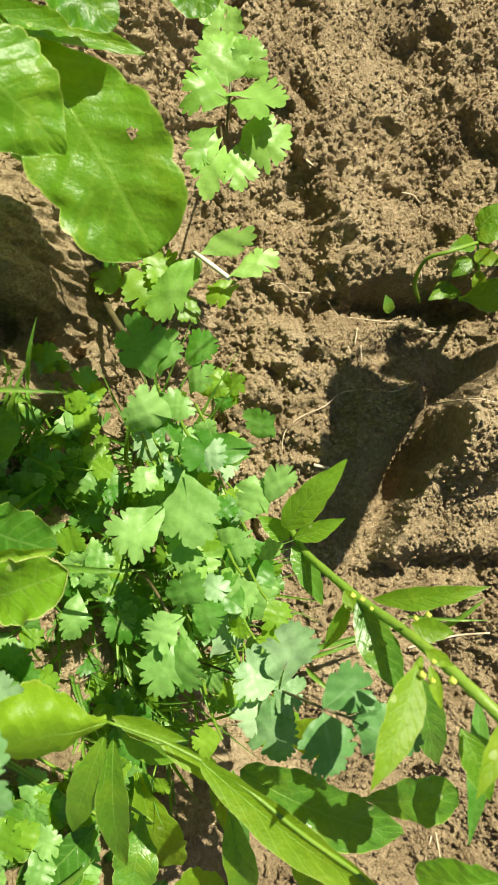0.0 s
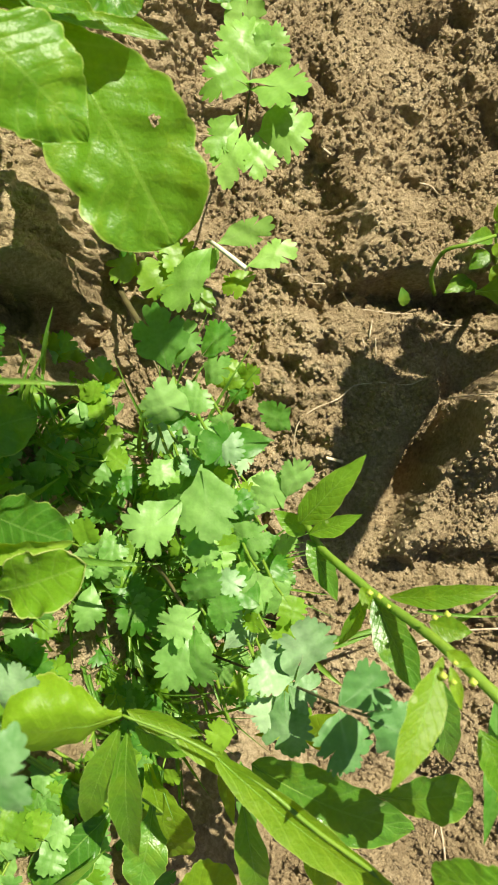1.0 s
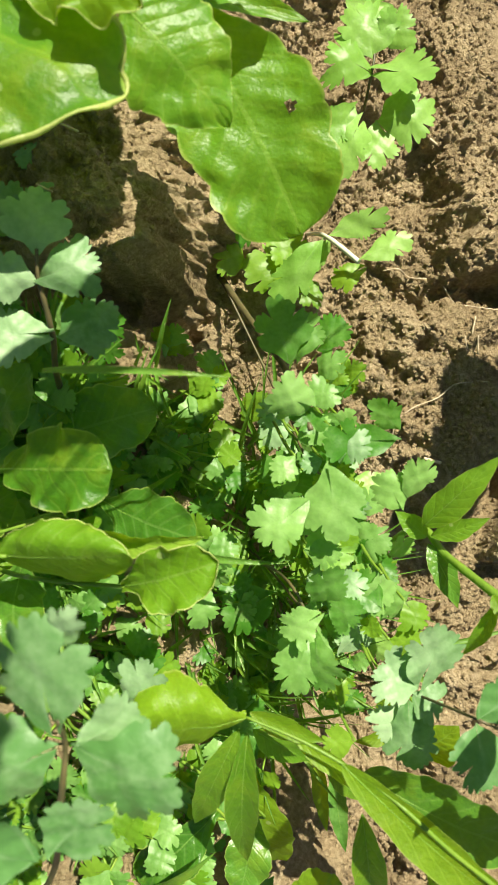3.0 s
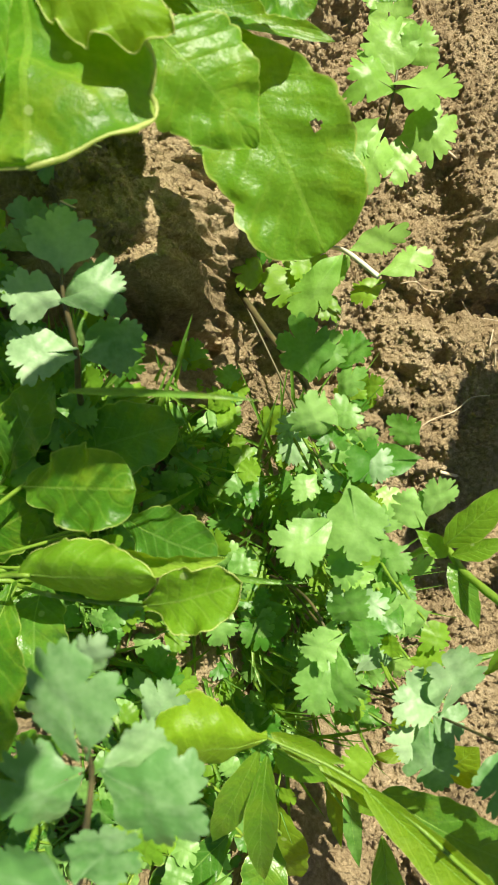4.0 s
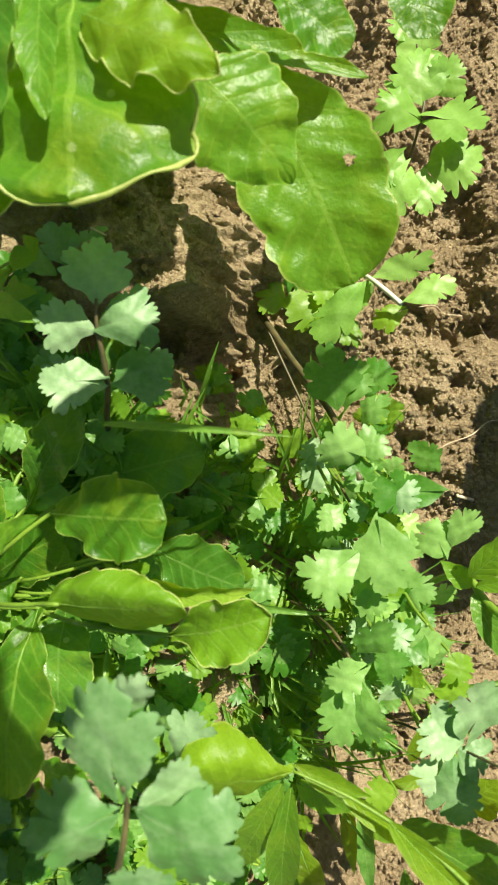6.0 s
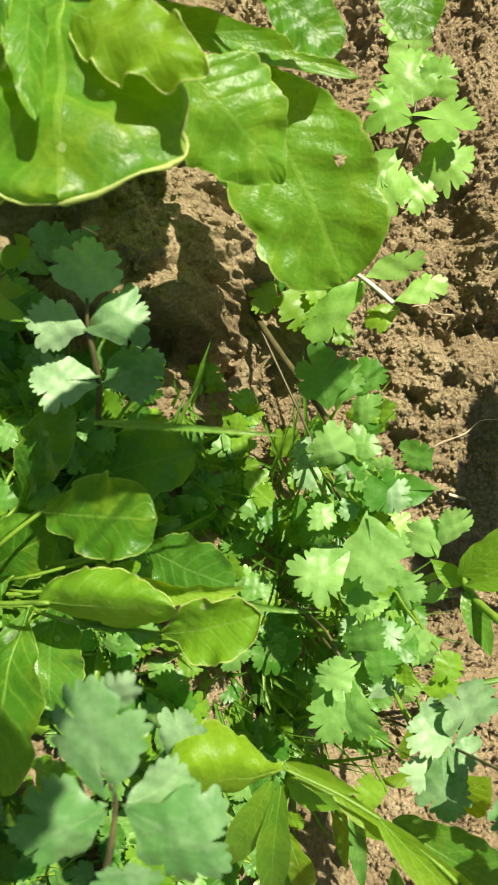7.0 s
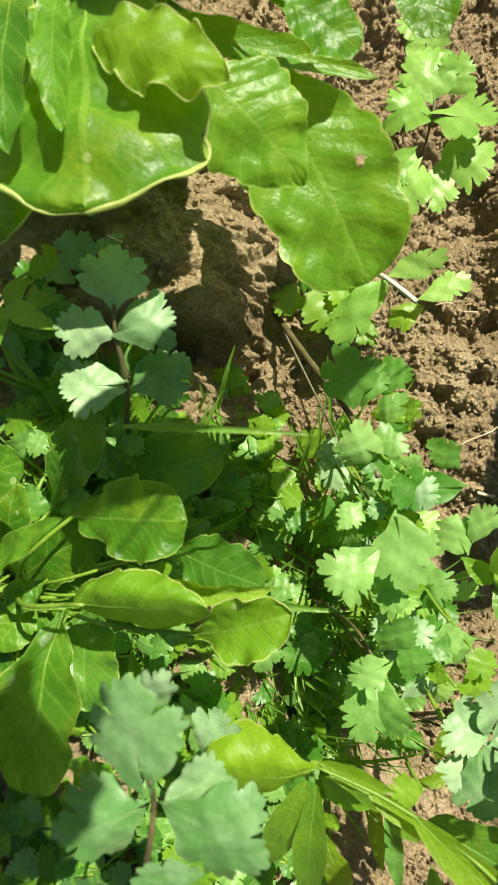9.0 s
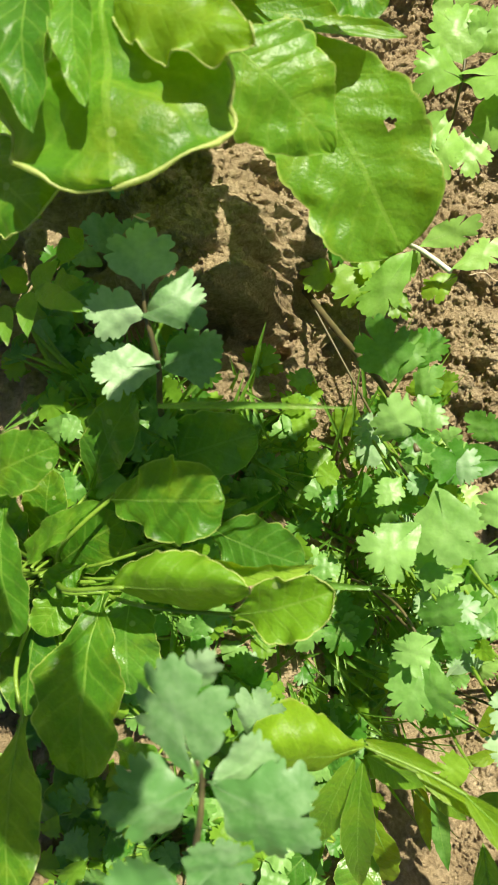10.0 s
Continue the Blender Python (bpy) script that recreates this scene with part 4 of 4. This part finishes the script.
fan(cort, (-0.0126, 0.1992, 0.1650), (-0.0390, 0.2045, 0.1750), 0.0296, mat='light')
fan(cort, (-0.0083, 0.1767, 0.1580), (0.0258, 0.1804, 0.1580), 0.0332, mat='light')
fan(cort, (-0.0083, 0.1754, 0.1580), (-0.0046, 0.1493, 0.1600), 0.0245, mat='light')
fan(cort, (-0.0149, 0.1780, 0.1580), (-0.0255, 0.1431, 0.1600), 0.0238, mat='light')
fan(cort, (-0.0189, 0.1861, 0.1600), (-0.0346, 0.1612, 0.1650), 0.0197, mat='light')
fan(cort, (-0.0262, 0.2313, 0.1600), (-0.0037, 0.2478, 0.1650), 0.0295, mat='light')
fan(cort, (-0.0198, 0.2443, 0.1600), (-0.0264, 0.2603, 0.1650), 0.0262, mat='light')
stem(cort, [(-0.0238, 0.2646, 0.0000), (-0.0163, 0.1903, 0.1200), (-0.0119, 0.1977, 0.1630), (-0.0109, 0.2159, 0.1650), (-0.0164, 0.2413, 0.1650)], .0010, .0006)

corl = plant('coriander_plant', -0.0444, 0.1460, 'young coriander shoot with narrow leaves and a white stalk', 'coriander')
fan(corl, (-0.0322, 0.1192, 0.1320), (0.0053, 0.1316, 0.1340), 0.0180, mat='light')
fan(corl, (-0.0119, 0.1032, 0.1320), (0.0187, 0.1181, 0.1340), 0.0173, mat='light')
fan(corl, (-0.0077, 0.1037, 0.1200), (-0.0269, 0.0899, 0.1200), 0.0179, mat='yel')
fan(corl, (-0.0346, 0.1178, 0.1300), (-0.0636, 0.0783, 0.1200), 0.0233, mat='light')
fan(corl, (-0.0297, 0.1176, 0.1300), (-0.0439, 0.1007, 0.1201), 0.0162, mat='light')
stem(corl, [(-0.0444, 0.1460, 0.0400), (-0.0327, 0.1191, 0.1300), (-0.0119, 0.1032, 0.1320)], .0012, .0016)

clover = plant('clover_plant', -0.2600, 0.0736, 'small clover with oval bright green leaflets in threes', 'clover')
oval(clover, (-0.2067, 0.0720, 0.2680), (-0.1918, 0.0821, 0.2750), 0.0106)
oval(clover, (-0.2062, 0.0715, 0.2680), (-0.1741, 0.0587, 0.2835), 0.0108)
oval(clover, (-0.2083, 0.0710, 0.2680), (-0.2059, 0.0497, 0.2750), 0.0102)
oval(clover, (-0.2251, 0.0669, 0.2600), (-0.2208, 0.0472, 0.2650), 0.0095)
oval(clover, (-0.1962, 0.0966, 0.2500), (-0.1897, 0.1010, 0.2535), 0.0123)
oval(clover, (-0.2045, 0.0930, 0.2500), (-0.1885, 0.0924, 0.2550), 0.0114)
oval(clover, (-0.2238, 0.0813, 0.2400), (-0.2361, 0.0861, 0.2444), 0.0116)
oval(clover, (-0.2069, 0.0784, 0.2450), (-0.1888, 0.0770, 0.2532), 0.0090)
oval(clover, (-0.2447, 0.0547, 0.2000), (-0.2534, 0.0577, 0.2022), 0.0126)
oval(clover, (-0.2454, 0.0470, 0.2000), (-0.2507, 0.0381, 0.2043), 0.0126)
oval(clover, (-0.2204, 0.0791, 0.2500), (-0.2254, 0.0733, 0.2533), 0.0098)
oval(clover, (-0.2116, 0.0847, 0.2350), (-0.2033, 0.0808, 0.2391), 0.0104)
stem(clover, [(-0.2600, 0.0736, 0.1900), (-0.2268, 0.0704, 0.2400), (-0.2067, 0.0720, 0.2680)], .0009, .0007)
stem(clover, [(-0.2600, 0.0736, 0.1900), (-0.2279, 0.0913, 0.2200), (-0.1989, 0.0941, 0.2500)], .0009, .0007)
stem(clover, [(-0.2600, 0.0736, 0.1900), (-0.2515, 0.0544, 0.1900), (-0.2453, 0.0501, 0.2000)], .0008, .0006)

weed = plant('small_weed', 0.2076, 0.1340, 'small sprawling green weed rooted in crumbly soil', 'weed')
leaf(weed, (0.1733, 0.1346, -0.0200), (0.1503, 0.1195, -0.0100), 0.0163, 'narrow', cup=.2, bow=.1, prof='ovate')
leaf(weed, (0.1733, 0.1226, -0.0200), (0.1720, 0.1336, -0.0157), 0.0142, 'narrow', cup=.2, bow=.1, prof='ovate')
leaf(weed, (0.1729, 0.1184, 0.0000), (0.2175, 0.1164, 0.0200), 0.0275, 'broad', cup=.15, bow=.1, wave=.05)
leaf(weed, (0.1859, 0.1649, 0.0000), (0.1620, 0.1574, 0.0100), 0.0157, 'narrow', cup=.2, bow=.1, prof='ovate')
leaf(weed, (0.1882, 0.1766, 0.0000), (0.2060, 0.1945, 0.0087), 0.0201, 'narrow', cup=.15, bow=.1, prof='ovate')
leaf(weed, (0.1882, 0.1696, 0.0000), (0.2108, 0.1717, 0.0081), 0.0165, 'narrow', cup=.15, bow=.1, prof='ovate')
leaf(weed, (0.1836, 0.1510, 0.0000), (0.1673, 0.1370, 0.0000), 0.0158, 'narrow', cup=.15, bow=.1, prof='ovate')
leaf(weed, (0.1859, 0.1556, 0.0000), (0.2055, 0.1437, 0.0100), 0.0157, 'narrow', cup=.15, bow=.1, prof='ovate', mat='yel')
leaf(weed, (0.1906, 0.1416, 0.0000), (0.1884, 0.1246, -0.0074), 0.0122, 'narrow', cup=.15, bow=.1, prof='ovate', mat='yel')
leaf(weed, (0.1181, 0.1086, -0.0100), (0.1135, 0.1228, -0.0035), 0.0103, 'narrow', cup=.15, bow=.1, prof='ovate', mat='dark')
stem(weed, [(0.1478, 0.1222, -0.0300), (0.1370, 0.1323, 0.0000), (0.1411, 0.1456, 0.0200), (0.1583, 0.1495, 0.0300), (0.1815, 0.1591, 0.0200)], .0018, .0014)
stem(weed, [(0.2076, 0.1340, -0.0500), (0.1930, 0.1489, -0.0100), (0.1882, 0.1743, 0.0000)], .0014, .0010)

# Unseen plant, added only to cast shade on the furrow, rosette and coriander.
tall = plant('shade_weed', 0.2400, 0.1900, 'unseen tall weed added to shade the furrow and leaves', 'weed')
leaf(tall, (0.2970, 0.2600, 0.2850), (0.2120, 0.2000, 0.3000), 0.0700, 'broad', cup=.15, bow=.1, wave=.08, stalk=1)
leaf(tall, (0.2920, 0.2700, 0.2900), (0.2220, 0.2800, 0.3100), 0.0650, 'broad', cup=.15, bow=.1, wave=.08, stalk=1)
leaf(tall, (0.2970, 0.2680, 0.2880), (0.3120, 0.3300, 0.3100), 0.0600, 'broad', cup=.15, bow=.1, wave=.08, stalk=1)
leaf(tall, (0.4020, 0.3300, 0.2900), (0.2820, 0.3200, 0.3000), 0.0750, 'broad', cup=.15, bow=.1, wave=.08, stalk=1)
leaf(tall, (0.2720, 0.2400, 0.3000), (0.2020, 0.1450, 0.3350), 0.0620, 'broad', cup=.15, bow=.1, wave=.08, stalk=1)
stem(tall, [(.240, .190, -.040), (.235, .225, .200), (.160, .270, .360), (.075, .225, .420)], .0014, .0007)
stem(tall, [(.240, .190, -.040), (.260, .290, .250), (.140, .330, .500), (-.006, .188, .620)], .0014, .0008)
leaf(tall, (0.0750, 0.2250, 0.4200), (-0.0850, 0.1260, 0.4450), 0.0700, 'broad', cup=.12, bow=.06, wave=.08)
leaf(tall, (-0.0060, 0.1880, 0.6200), (-0.0160, 0.0920, 0.6300), 0.0620, 'broad', cup=.12, bow=.06, wave=.08)

rye = plant('grass_tuft', -0.1460, -0.0436, 'thin green grass blades growing between the leaves', 'grass')
blade(rye, (-0.1387, 0.0192, 0.3050), (-0.0655, 0.0183, 0.3100), 0.0034)
blade(rye, (-0.1035, -0.0554, 0.2400), (-0.0466, -0.0591, 0.2450), 0.0042)
blade(rye, (-0.1573, -0.0158, 0.1200), (-0.1947, -0.0750, 0.1428), 0.0097)
blade(rye, (-0.1521, -0.0332, 0.2000), (-0.1192, -0.0234, 0.2154), 0.0073)
blade(rye, (-0.1537, -0.0553, 0.1000), (-0.0374, -0.0062, 0.1400), 0.0057)
blade(rye, (-0.1460, -0.0321, 0.1000), (-0.0635, -0.0215, 0.1200), 0.0051)
blade(rye, (0.0338, -0.1541, 0.0600), (0.1210, -0.1324, 0.0500), 0.0050)
blade(rye, (0.0360, -0.1604, 0.0600), (0.1020, -0.1370, 0.0500), 0.0042)
blade(rye, (0.0433, -0.1700, 0.0500), (0.0635, -0.1850, 0.0600), 0.0050)
blade(rye, (0.1443, -0.1384, 0.0500), (0.1724, -0.1126, 0.0667), 0.0057)
blade(rye, (0.1188, -0.1303, 0.0500), (0.1785, -0.1308, 0.0600), 0.0033)
blade(rye, (-0.0040, -0.1297, 0.0600), (0.0426, -0.1273, 0.0500), 0.0038)
blade(rye, (-0.2123, -0.0982, 0.2000), (-0.2582, -0.1329, 0.2189), 0.0071)
blade(rye, (-0.1614, 0.0221, 0.2000), (-0.1312, 0.0252, 0.2137), 0.0051)
blade(rye, (-0.1801, 0.0312, 0.2000), (-0.1676, 0.0101, 0.2000), 0.0041)
blade(rye, (-0.1436, -0.0922, 0.1500), (-0.1435, -0.1409, 0.1662), 0.0068)
blade(rye, (-0.1540, -0.0995, 0.1500), (-0.1408, -0.1352, 0.1634), 0.0056)
blade(rye, (-0.1801, -0.0904, 0.2000), (-0.1510, -0.1079, 0.2153), 0.0040)
blade(rye, (-0.1110, -0.2419, 0.2000), (-0.0769, -0.2081, 0.2200), 0.0063)
blade(rye, (0.0026, -0.0816, 0.1500), (-0.0577, -0.0544, 0.1798), 0.0051)

# ---- undergrowth in the plants' shade ----
rnd = random.Random(5)


def seedling(x, y, tall, spread, count, label):
    """A young coriander: stalks that fan out from one root, each with three leaflets."""
    p = plant("coriander_seedling", x, y, label, "coriander", "coriander seedlings under the leaves")
    foot = np.array(p["root"])
    for _ in range(count):
        w, far = rnd.uniform(0, 6.28), spread * rnd.uniform(0.35, 1)
        top = foot + np.array([math.cos(w) * far, math.sin(w) * far, tall * rnd.uniform(0.6, 1)])
        stem(p, [foot, foot * 0.5 + top * 0.5 + np.array([0, 0, tall * 0.15]), top], 0.0010, 0.0007, STALK, sides=5)
        for turn in (-1.25, 0, 1.25):
            w2, size = w + turn + rnd.uniform(-0.3, 0.3), rnd.uniform(0.010, 0.018)
            tip = top + np.array([math.cos(w2), math.sin(w2), rnd.uniform(-0.35, 0.35)]) * size
            fan(p, top, tip, size * rnd.uniform(0.9, 1.2), mat=rnd.choice(["cor", "cor", "yel"]))
    return p


def tuft(x, y, tall, count):
    p = plant("grass_tuft", x, y, "thin green grass blades in the shade of leaves", "grass", "grass tufts under the leaves")
    foot = np.array(p["root"])
    for _ in range(count):
        w, far = rnd.uniform(0, 6.28), tall * rnd.uniform(0.5, 1.3)
        b = foot + np.array([rnd.uniform(-0.008, 0.008), rnd.uniform(-0.008, 0.008), 0])
        blade(p, b, b + np.array([math.cos(w) * far, math.sin(w) * far, tall * rnd.uniform(0.5, 1)]), rnd.uniform(0.002, 0.0042))
    return p


for k in range(95):
    # inner leaflets of the leaning coriander, on short stalks; paler greens paint sunlit flecks
    q = rnd.uniform(0.33, 1.0)
    x, y = -0.060 + 0.065 * q + rnd.uniform(-0.025, 0.02), 0.065 - 0.19 * q + rnd.uniform(-0.02, 0.02)
    z, w, size = rnd.uniform(0.12, 0.235), rnd.uniform(0, 6.28), rnd.uniform(0.011, 0.021)
    b = np.array([x, y, max(z, float(bank(x, y)) + 0.03)])
    fan(corm, b, b + np.array([math.cos(w), math.sin(w), rnd.uniform(-0.3, 0.3)]) * size, size * rnd.uniform(0.9, 1.2), mat=rnd.choice(["cor", "cor", "yel", "light", "glau"]))
    stem(corm, [b - np.array([0.012, -0.016, 0.035]), b - np.array([0.005, -0.005, 0.012]), b], 0.0010, 0.0007, STALK, sides=5)
for k in range(34):
    x, y = rnd.uniform(-0.175, 0.005), rnd.uniform(-0.235, 0.03)
    head = 0.165 - float(bank(x, y))
    seedling(x, y, max(0.03, min(0.11, head)), rnd.uniform(0.02, 0.045), 4, "young coriander seedling with small lobed green leaves")
for k in range(18):
    # low inner leaves of the rosette
    w, far = k * 2.4 + rnd.uniform(-0.3, 0.3), rnd.uniform(0.02, 0.055)
    foot = np.array(rosette["root"]) + np.array([0, 0, 0.012])
    b = foot + np.array([math.cos(w), math.sin(w), 0.3]) * 0.012
    leaf(rosette, b, b + np.array([math.cos(w) * far, math.sin(w) * far, rnd.uniform(0.0, 0.03)]), far * rnd.uniform(0.5, 0.75), "broad", cup=0.12, bow=0.1, wave=0.1)
for k in range(70):
    x, y = rnd.uniform(-0.25, -0.06), rnd.uniform(-0.28, 0.09)
    if y > 0.01 and x > -0.158:
        continue
    seedling(x, y, rnd.uniform(0.012, 0.03), rnd.uniform(0.015, 0.03), 4, "young coriander seedling with small lobed green leaves")
for k in range(16):
    x, y = rnd.uniform(-0.215, -0.12), rnd.uniform(-0.015, 0.034)
    tuft(x, y, rnd.uniform(0.025, 0.05), 9)
    seedling(x + 0.01, y - 0.006, rnd.uniform(0.015, 0.035), rnd.uniform(0.015, 0.03), 3, "young coriander seedling with small lobed green leaves")
for k in range(75):
    x, y = rnd.uniform(-0.17, -0.055), rnd.uniform(-0.20, 0.0)
    tuft(x, y, max(0.03, min(0.09, 0.17 - float(bank(x, y)))), 8)

# ---- clods, crumbs and straw ----


def clod(name, at, size, turn, seed, label, depth=6, square=0.75):
    bm = bmesh.new()
    bmesh.ops.create_icosphere(bm, subdivisions=depth, radius=1)
    off = Vector((seed * 3.7, seed * 1.9, seed * 2.3))
    for vtx in bm.verts:
        c = vtx.co.copy()
        c = Vector([math.copysign(abs(w) ** square, w) for w in c])
        big = noise.noise(c * 1.6 + off) * 0.22 + noise.noise(c * 4 + off) * 0.10
        fine = noise.noise(c * 9 + off) * 0.05 + noise.noise(c * 21 + off) * 0.035 + noise.noise(c * 45 + off) * 0.02
        vtx.co = c * (1 + big + fine)
    bmesh.ops.transform(bm, matrix=Matrix.LocRotScale(None, Euler([radians(t) for t in turn]), None) @ Matrix.Diagonal((*size, 1)), verts=bm.verts)
    me = bpy.data.meshes.new(name)
    bm.to_mesh(me)
    bm.free()
    me.materials.append(SOIL)
    ob = new(name, me)
    ob.location = at
    return tagged(ob, label, "clod", "clods on the soil")


clod("soil_clod", (0.195, 0.235, -0.055), (0.030, 0.024, 0.022), (0, 10, 20), 2, "pale rounded clod of dry soil", 5)
clod("soil_clod", (0.150, 0.300, -0.050), (0.020, 0.014, 0.014), (0, 0, -10), 3, "small rounded clod of dry soil", 5)
clod("soil_clod", (0.143, 0.225, -0.055), (0.017, 0.017, 0.013), (0, 0, 40), 4, "pale weathered clod of dry soil", 5)
clod("soil_clod", (0.100, 0.165, -0.020), (0.026, 0.020, 0.018), (0, 0, 15), 5, "crumbly brown clod of soil", 5)
clod("soil_clod", (0.070, 0.095, -0.008), (0.013, 0.015, 0.013), (0, 0, 60), 6, "crumbly brown clod of soil", 5)
clod("soil_clod", (0.020, 0.075, 0.000), (0.014, 0.013, 0.012), (0, 0, 0), 7, "crumbly brown clod of soil", 5)
clod("soil_clod", (0.048, 0.060, -0.010), (0.013, 0.011, 0.011), (0, 0, 30), 8, "crumbly brown clod of soil", 5)


def crumb_field(count):
    """Loose crumbs of soil strewn over the ground, joined in one mesh."""
    g = np.random.RandomState(3)
    bm = bmesh.new()
    bmesh.ops.create_icosphere(bm, subdivisions=1, radius=0.85)
    ball = np.array([v.co[:] for v in bm.verts])
    tri = np.array([[v.index for v in f.verts] for f in bm.faces])
    bm.free()
    x, y = 0.26 - 0.44 * g.rand(count) ** 1.2, g.uniform(-0.42, 0.44, count)
    px, py, pz = ground_point(x, y)
    size = 0.0007 + 0.0026 * g.rand(count) ** 4
    lump = ball[None] * (1 + 0.20 * g.randn(count, len(ball), 1)) * size[:, None, None] * g.uniform(0.7, 1.2, (count, 1, 3))
    q = g.randn(count, 4)
    q /= np.linalg.norm(q, axis=1)[:, None]
    a, b, c, d = q.T
    spin = np.stack([np.stack([1 - 2 * (c * c + d * d), 2 * (b * c - a * d), 2 * (b * d + a * c)], -1), np.stack([2 * (b * c + a * d), 1 - 2 * (b * b + d * d), 2 * (c * d - a * b)], -1), np.stack([2 * (b * d - a * c), 2 * (c * d + a * b), 1 - 2 * (b * b + c * c)], -1)], 1)
    lump = np.einsum("nij,nkj->nki", spin, lump)
    verts = (lump + np.stack([px, py, pz + size * 0.3], -1)[:, None]).reshape(-1, 3)
    faces = (tri[None] + (np.arange(count) * len(ball))[:, None, None]).reshape(-1, 3)
    ob = mesh_object("soil_crumbs", verts, faces.tolist(), SOIL, None, soft=False)
    return tagged(ob, "loose crumbs of dry brown soil", "soil", kind="stuff")


crumb_field(52000)


def on_ground(points, lift=0.0015):
    return [(x, y, float(max(ground_height(x + a, y + b) for a in (-0.003, 0, 0.003) for b in (-0.003, 0, 0.003))) + lift) for x, y in points]


def straw(name, points, r, label, mat=None):
    line = spline(on_ground(points), 6)
    verts, faces = tube_data(line, np.full(len(line), r), 6)
    return tagged(mesh_object(name, verts, faces, mat or STRAW, None), label, "straw" if name == "straw" else "root")


straw('straw', [(0.0912, 0.0795), (0.0924, 0.0648)], .0008, 'short pale dry straw lying on the soil')
straw('straw', [(0.0882, 0.0937), (0.0861, 0.0794)], .0006, 'short pale dry straw lying on the soil')
straw('straw', [(0.0806, 0.0784), (0.0836, 0.0683)], .0005, 'short pale dry straw lying on the soil')
straw('dry_root', [(0.0152, 0.1257), (0.0267, 0.1273), (0.0360, 0.1228), (0.0498, 0.1225)], .00045, 'thin pale dry root lying on the soil')
straw('dry_root', [(0.0255, -0.0107), (0.0286, 0.0086), (0.0418, 0.0207), (0.0608, 0.0292), (0.0750, 0.0404), (0.0893, 0.0430)], .00045, 'thin pale dry root lying on the soil')
straw('dry_root', [(0.0638, 0.1172), (0.0699, 0.1104), (0.0755, 0.1059)], .00045, 'thin pale dry root lying on the soil')
straw('dry_root', [(0.1325, 0.1532), (0.1398, 0.1447), (0.1424, 0.1343), (0.1378, 0.1224)], .00045, 'thin pale dry root lying on the soil')
straw('straw', [(0.1446, 0.1069), (0.1540, 0.0979), (0.1770, 0.0982)], .0006, 'short pale dry straw lying on the soil')
straw('straw', [(0.1287, 0.2107), (0.1387, 0.2098), (0.1463, 0.2049)], .0006, 'short pale dry straw lying on the soil')
straw('straw', [(0.1380, 0.0884), (0.1451, 0.0794), (0.1464, 0.0656)], .0005, 'short pale dry straw lying on the soil')
straw('dry_root', [(0.0928, 0.0440), (0.1182, 0.0421), (0.1297, 0.0460)], .00045, 'thin pale dry root lying on the soil')
straw('dry_root', [(0.1509, 0.0318), (0.1684, 0.0330), (0.1837, 0.0302)], .00045, 'thin pale dry root lying on the soil')
straw('straw', [(0.0449, 0.2233), (0.0509, 0.2199)], .0010, 'short pale dry straw lying on the soil')
straw('straw', [(0.0523, -0.0181), (0.0663, -0.0212)], .0014, 'short pale dry straw lying on the soil')
straw('straw', [(0.1342, -0.1736), (0.1782, -0.1694), (0.2075, -0.1640)], .0009, 'short pale dry straw lying on the soil')
straw('straw', [(0.1612, -0.3367), (0.1651, -0.3591), (0.1669, -0.3766)], .0009, 'short pale dry straw lying on the soil')
straw('straw', [(0.1573, -0.3393), (0.1503, -0.3594)], .0007, 'short pale dry straw lying on the soil')
straw('dry_root', [(0.0755, 0.1059), (0.1078, 0.1009), (0.1262, 0.1030)], .00045, 'thin pale dry root lying on the soil')
straw('straw', [(-0.1755, 0.1552), (-0.1633, 0.1502)], .0007, 'short pale dry straw lying on the soil')
straw('straw', [(-0.1755, 0.1154), (-0.1667, 0.1110)], .0006, 'short pale dry straw lying on the soil')
straw('straw', [(-0.1287, 0.0923), (-0.1165, 0.0756)], .0006, 'short pale dry straw lying on the soil')
straw('straw', [(-0.0662, 0.3412), (-0.0749, 0.3093)], .0005, 'short pale dry straw lying on the soil')
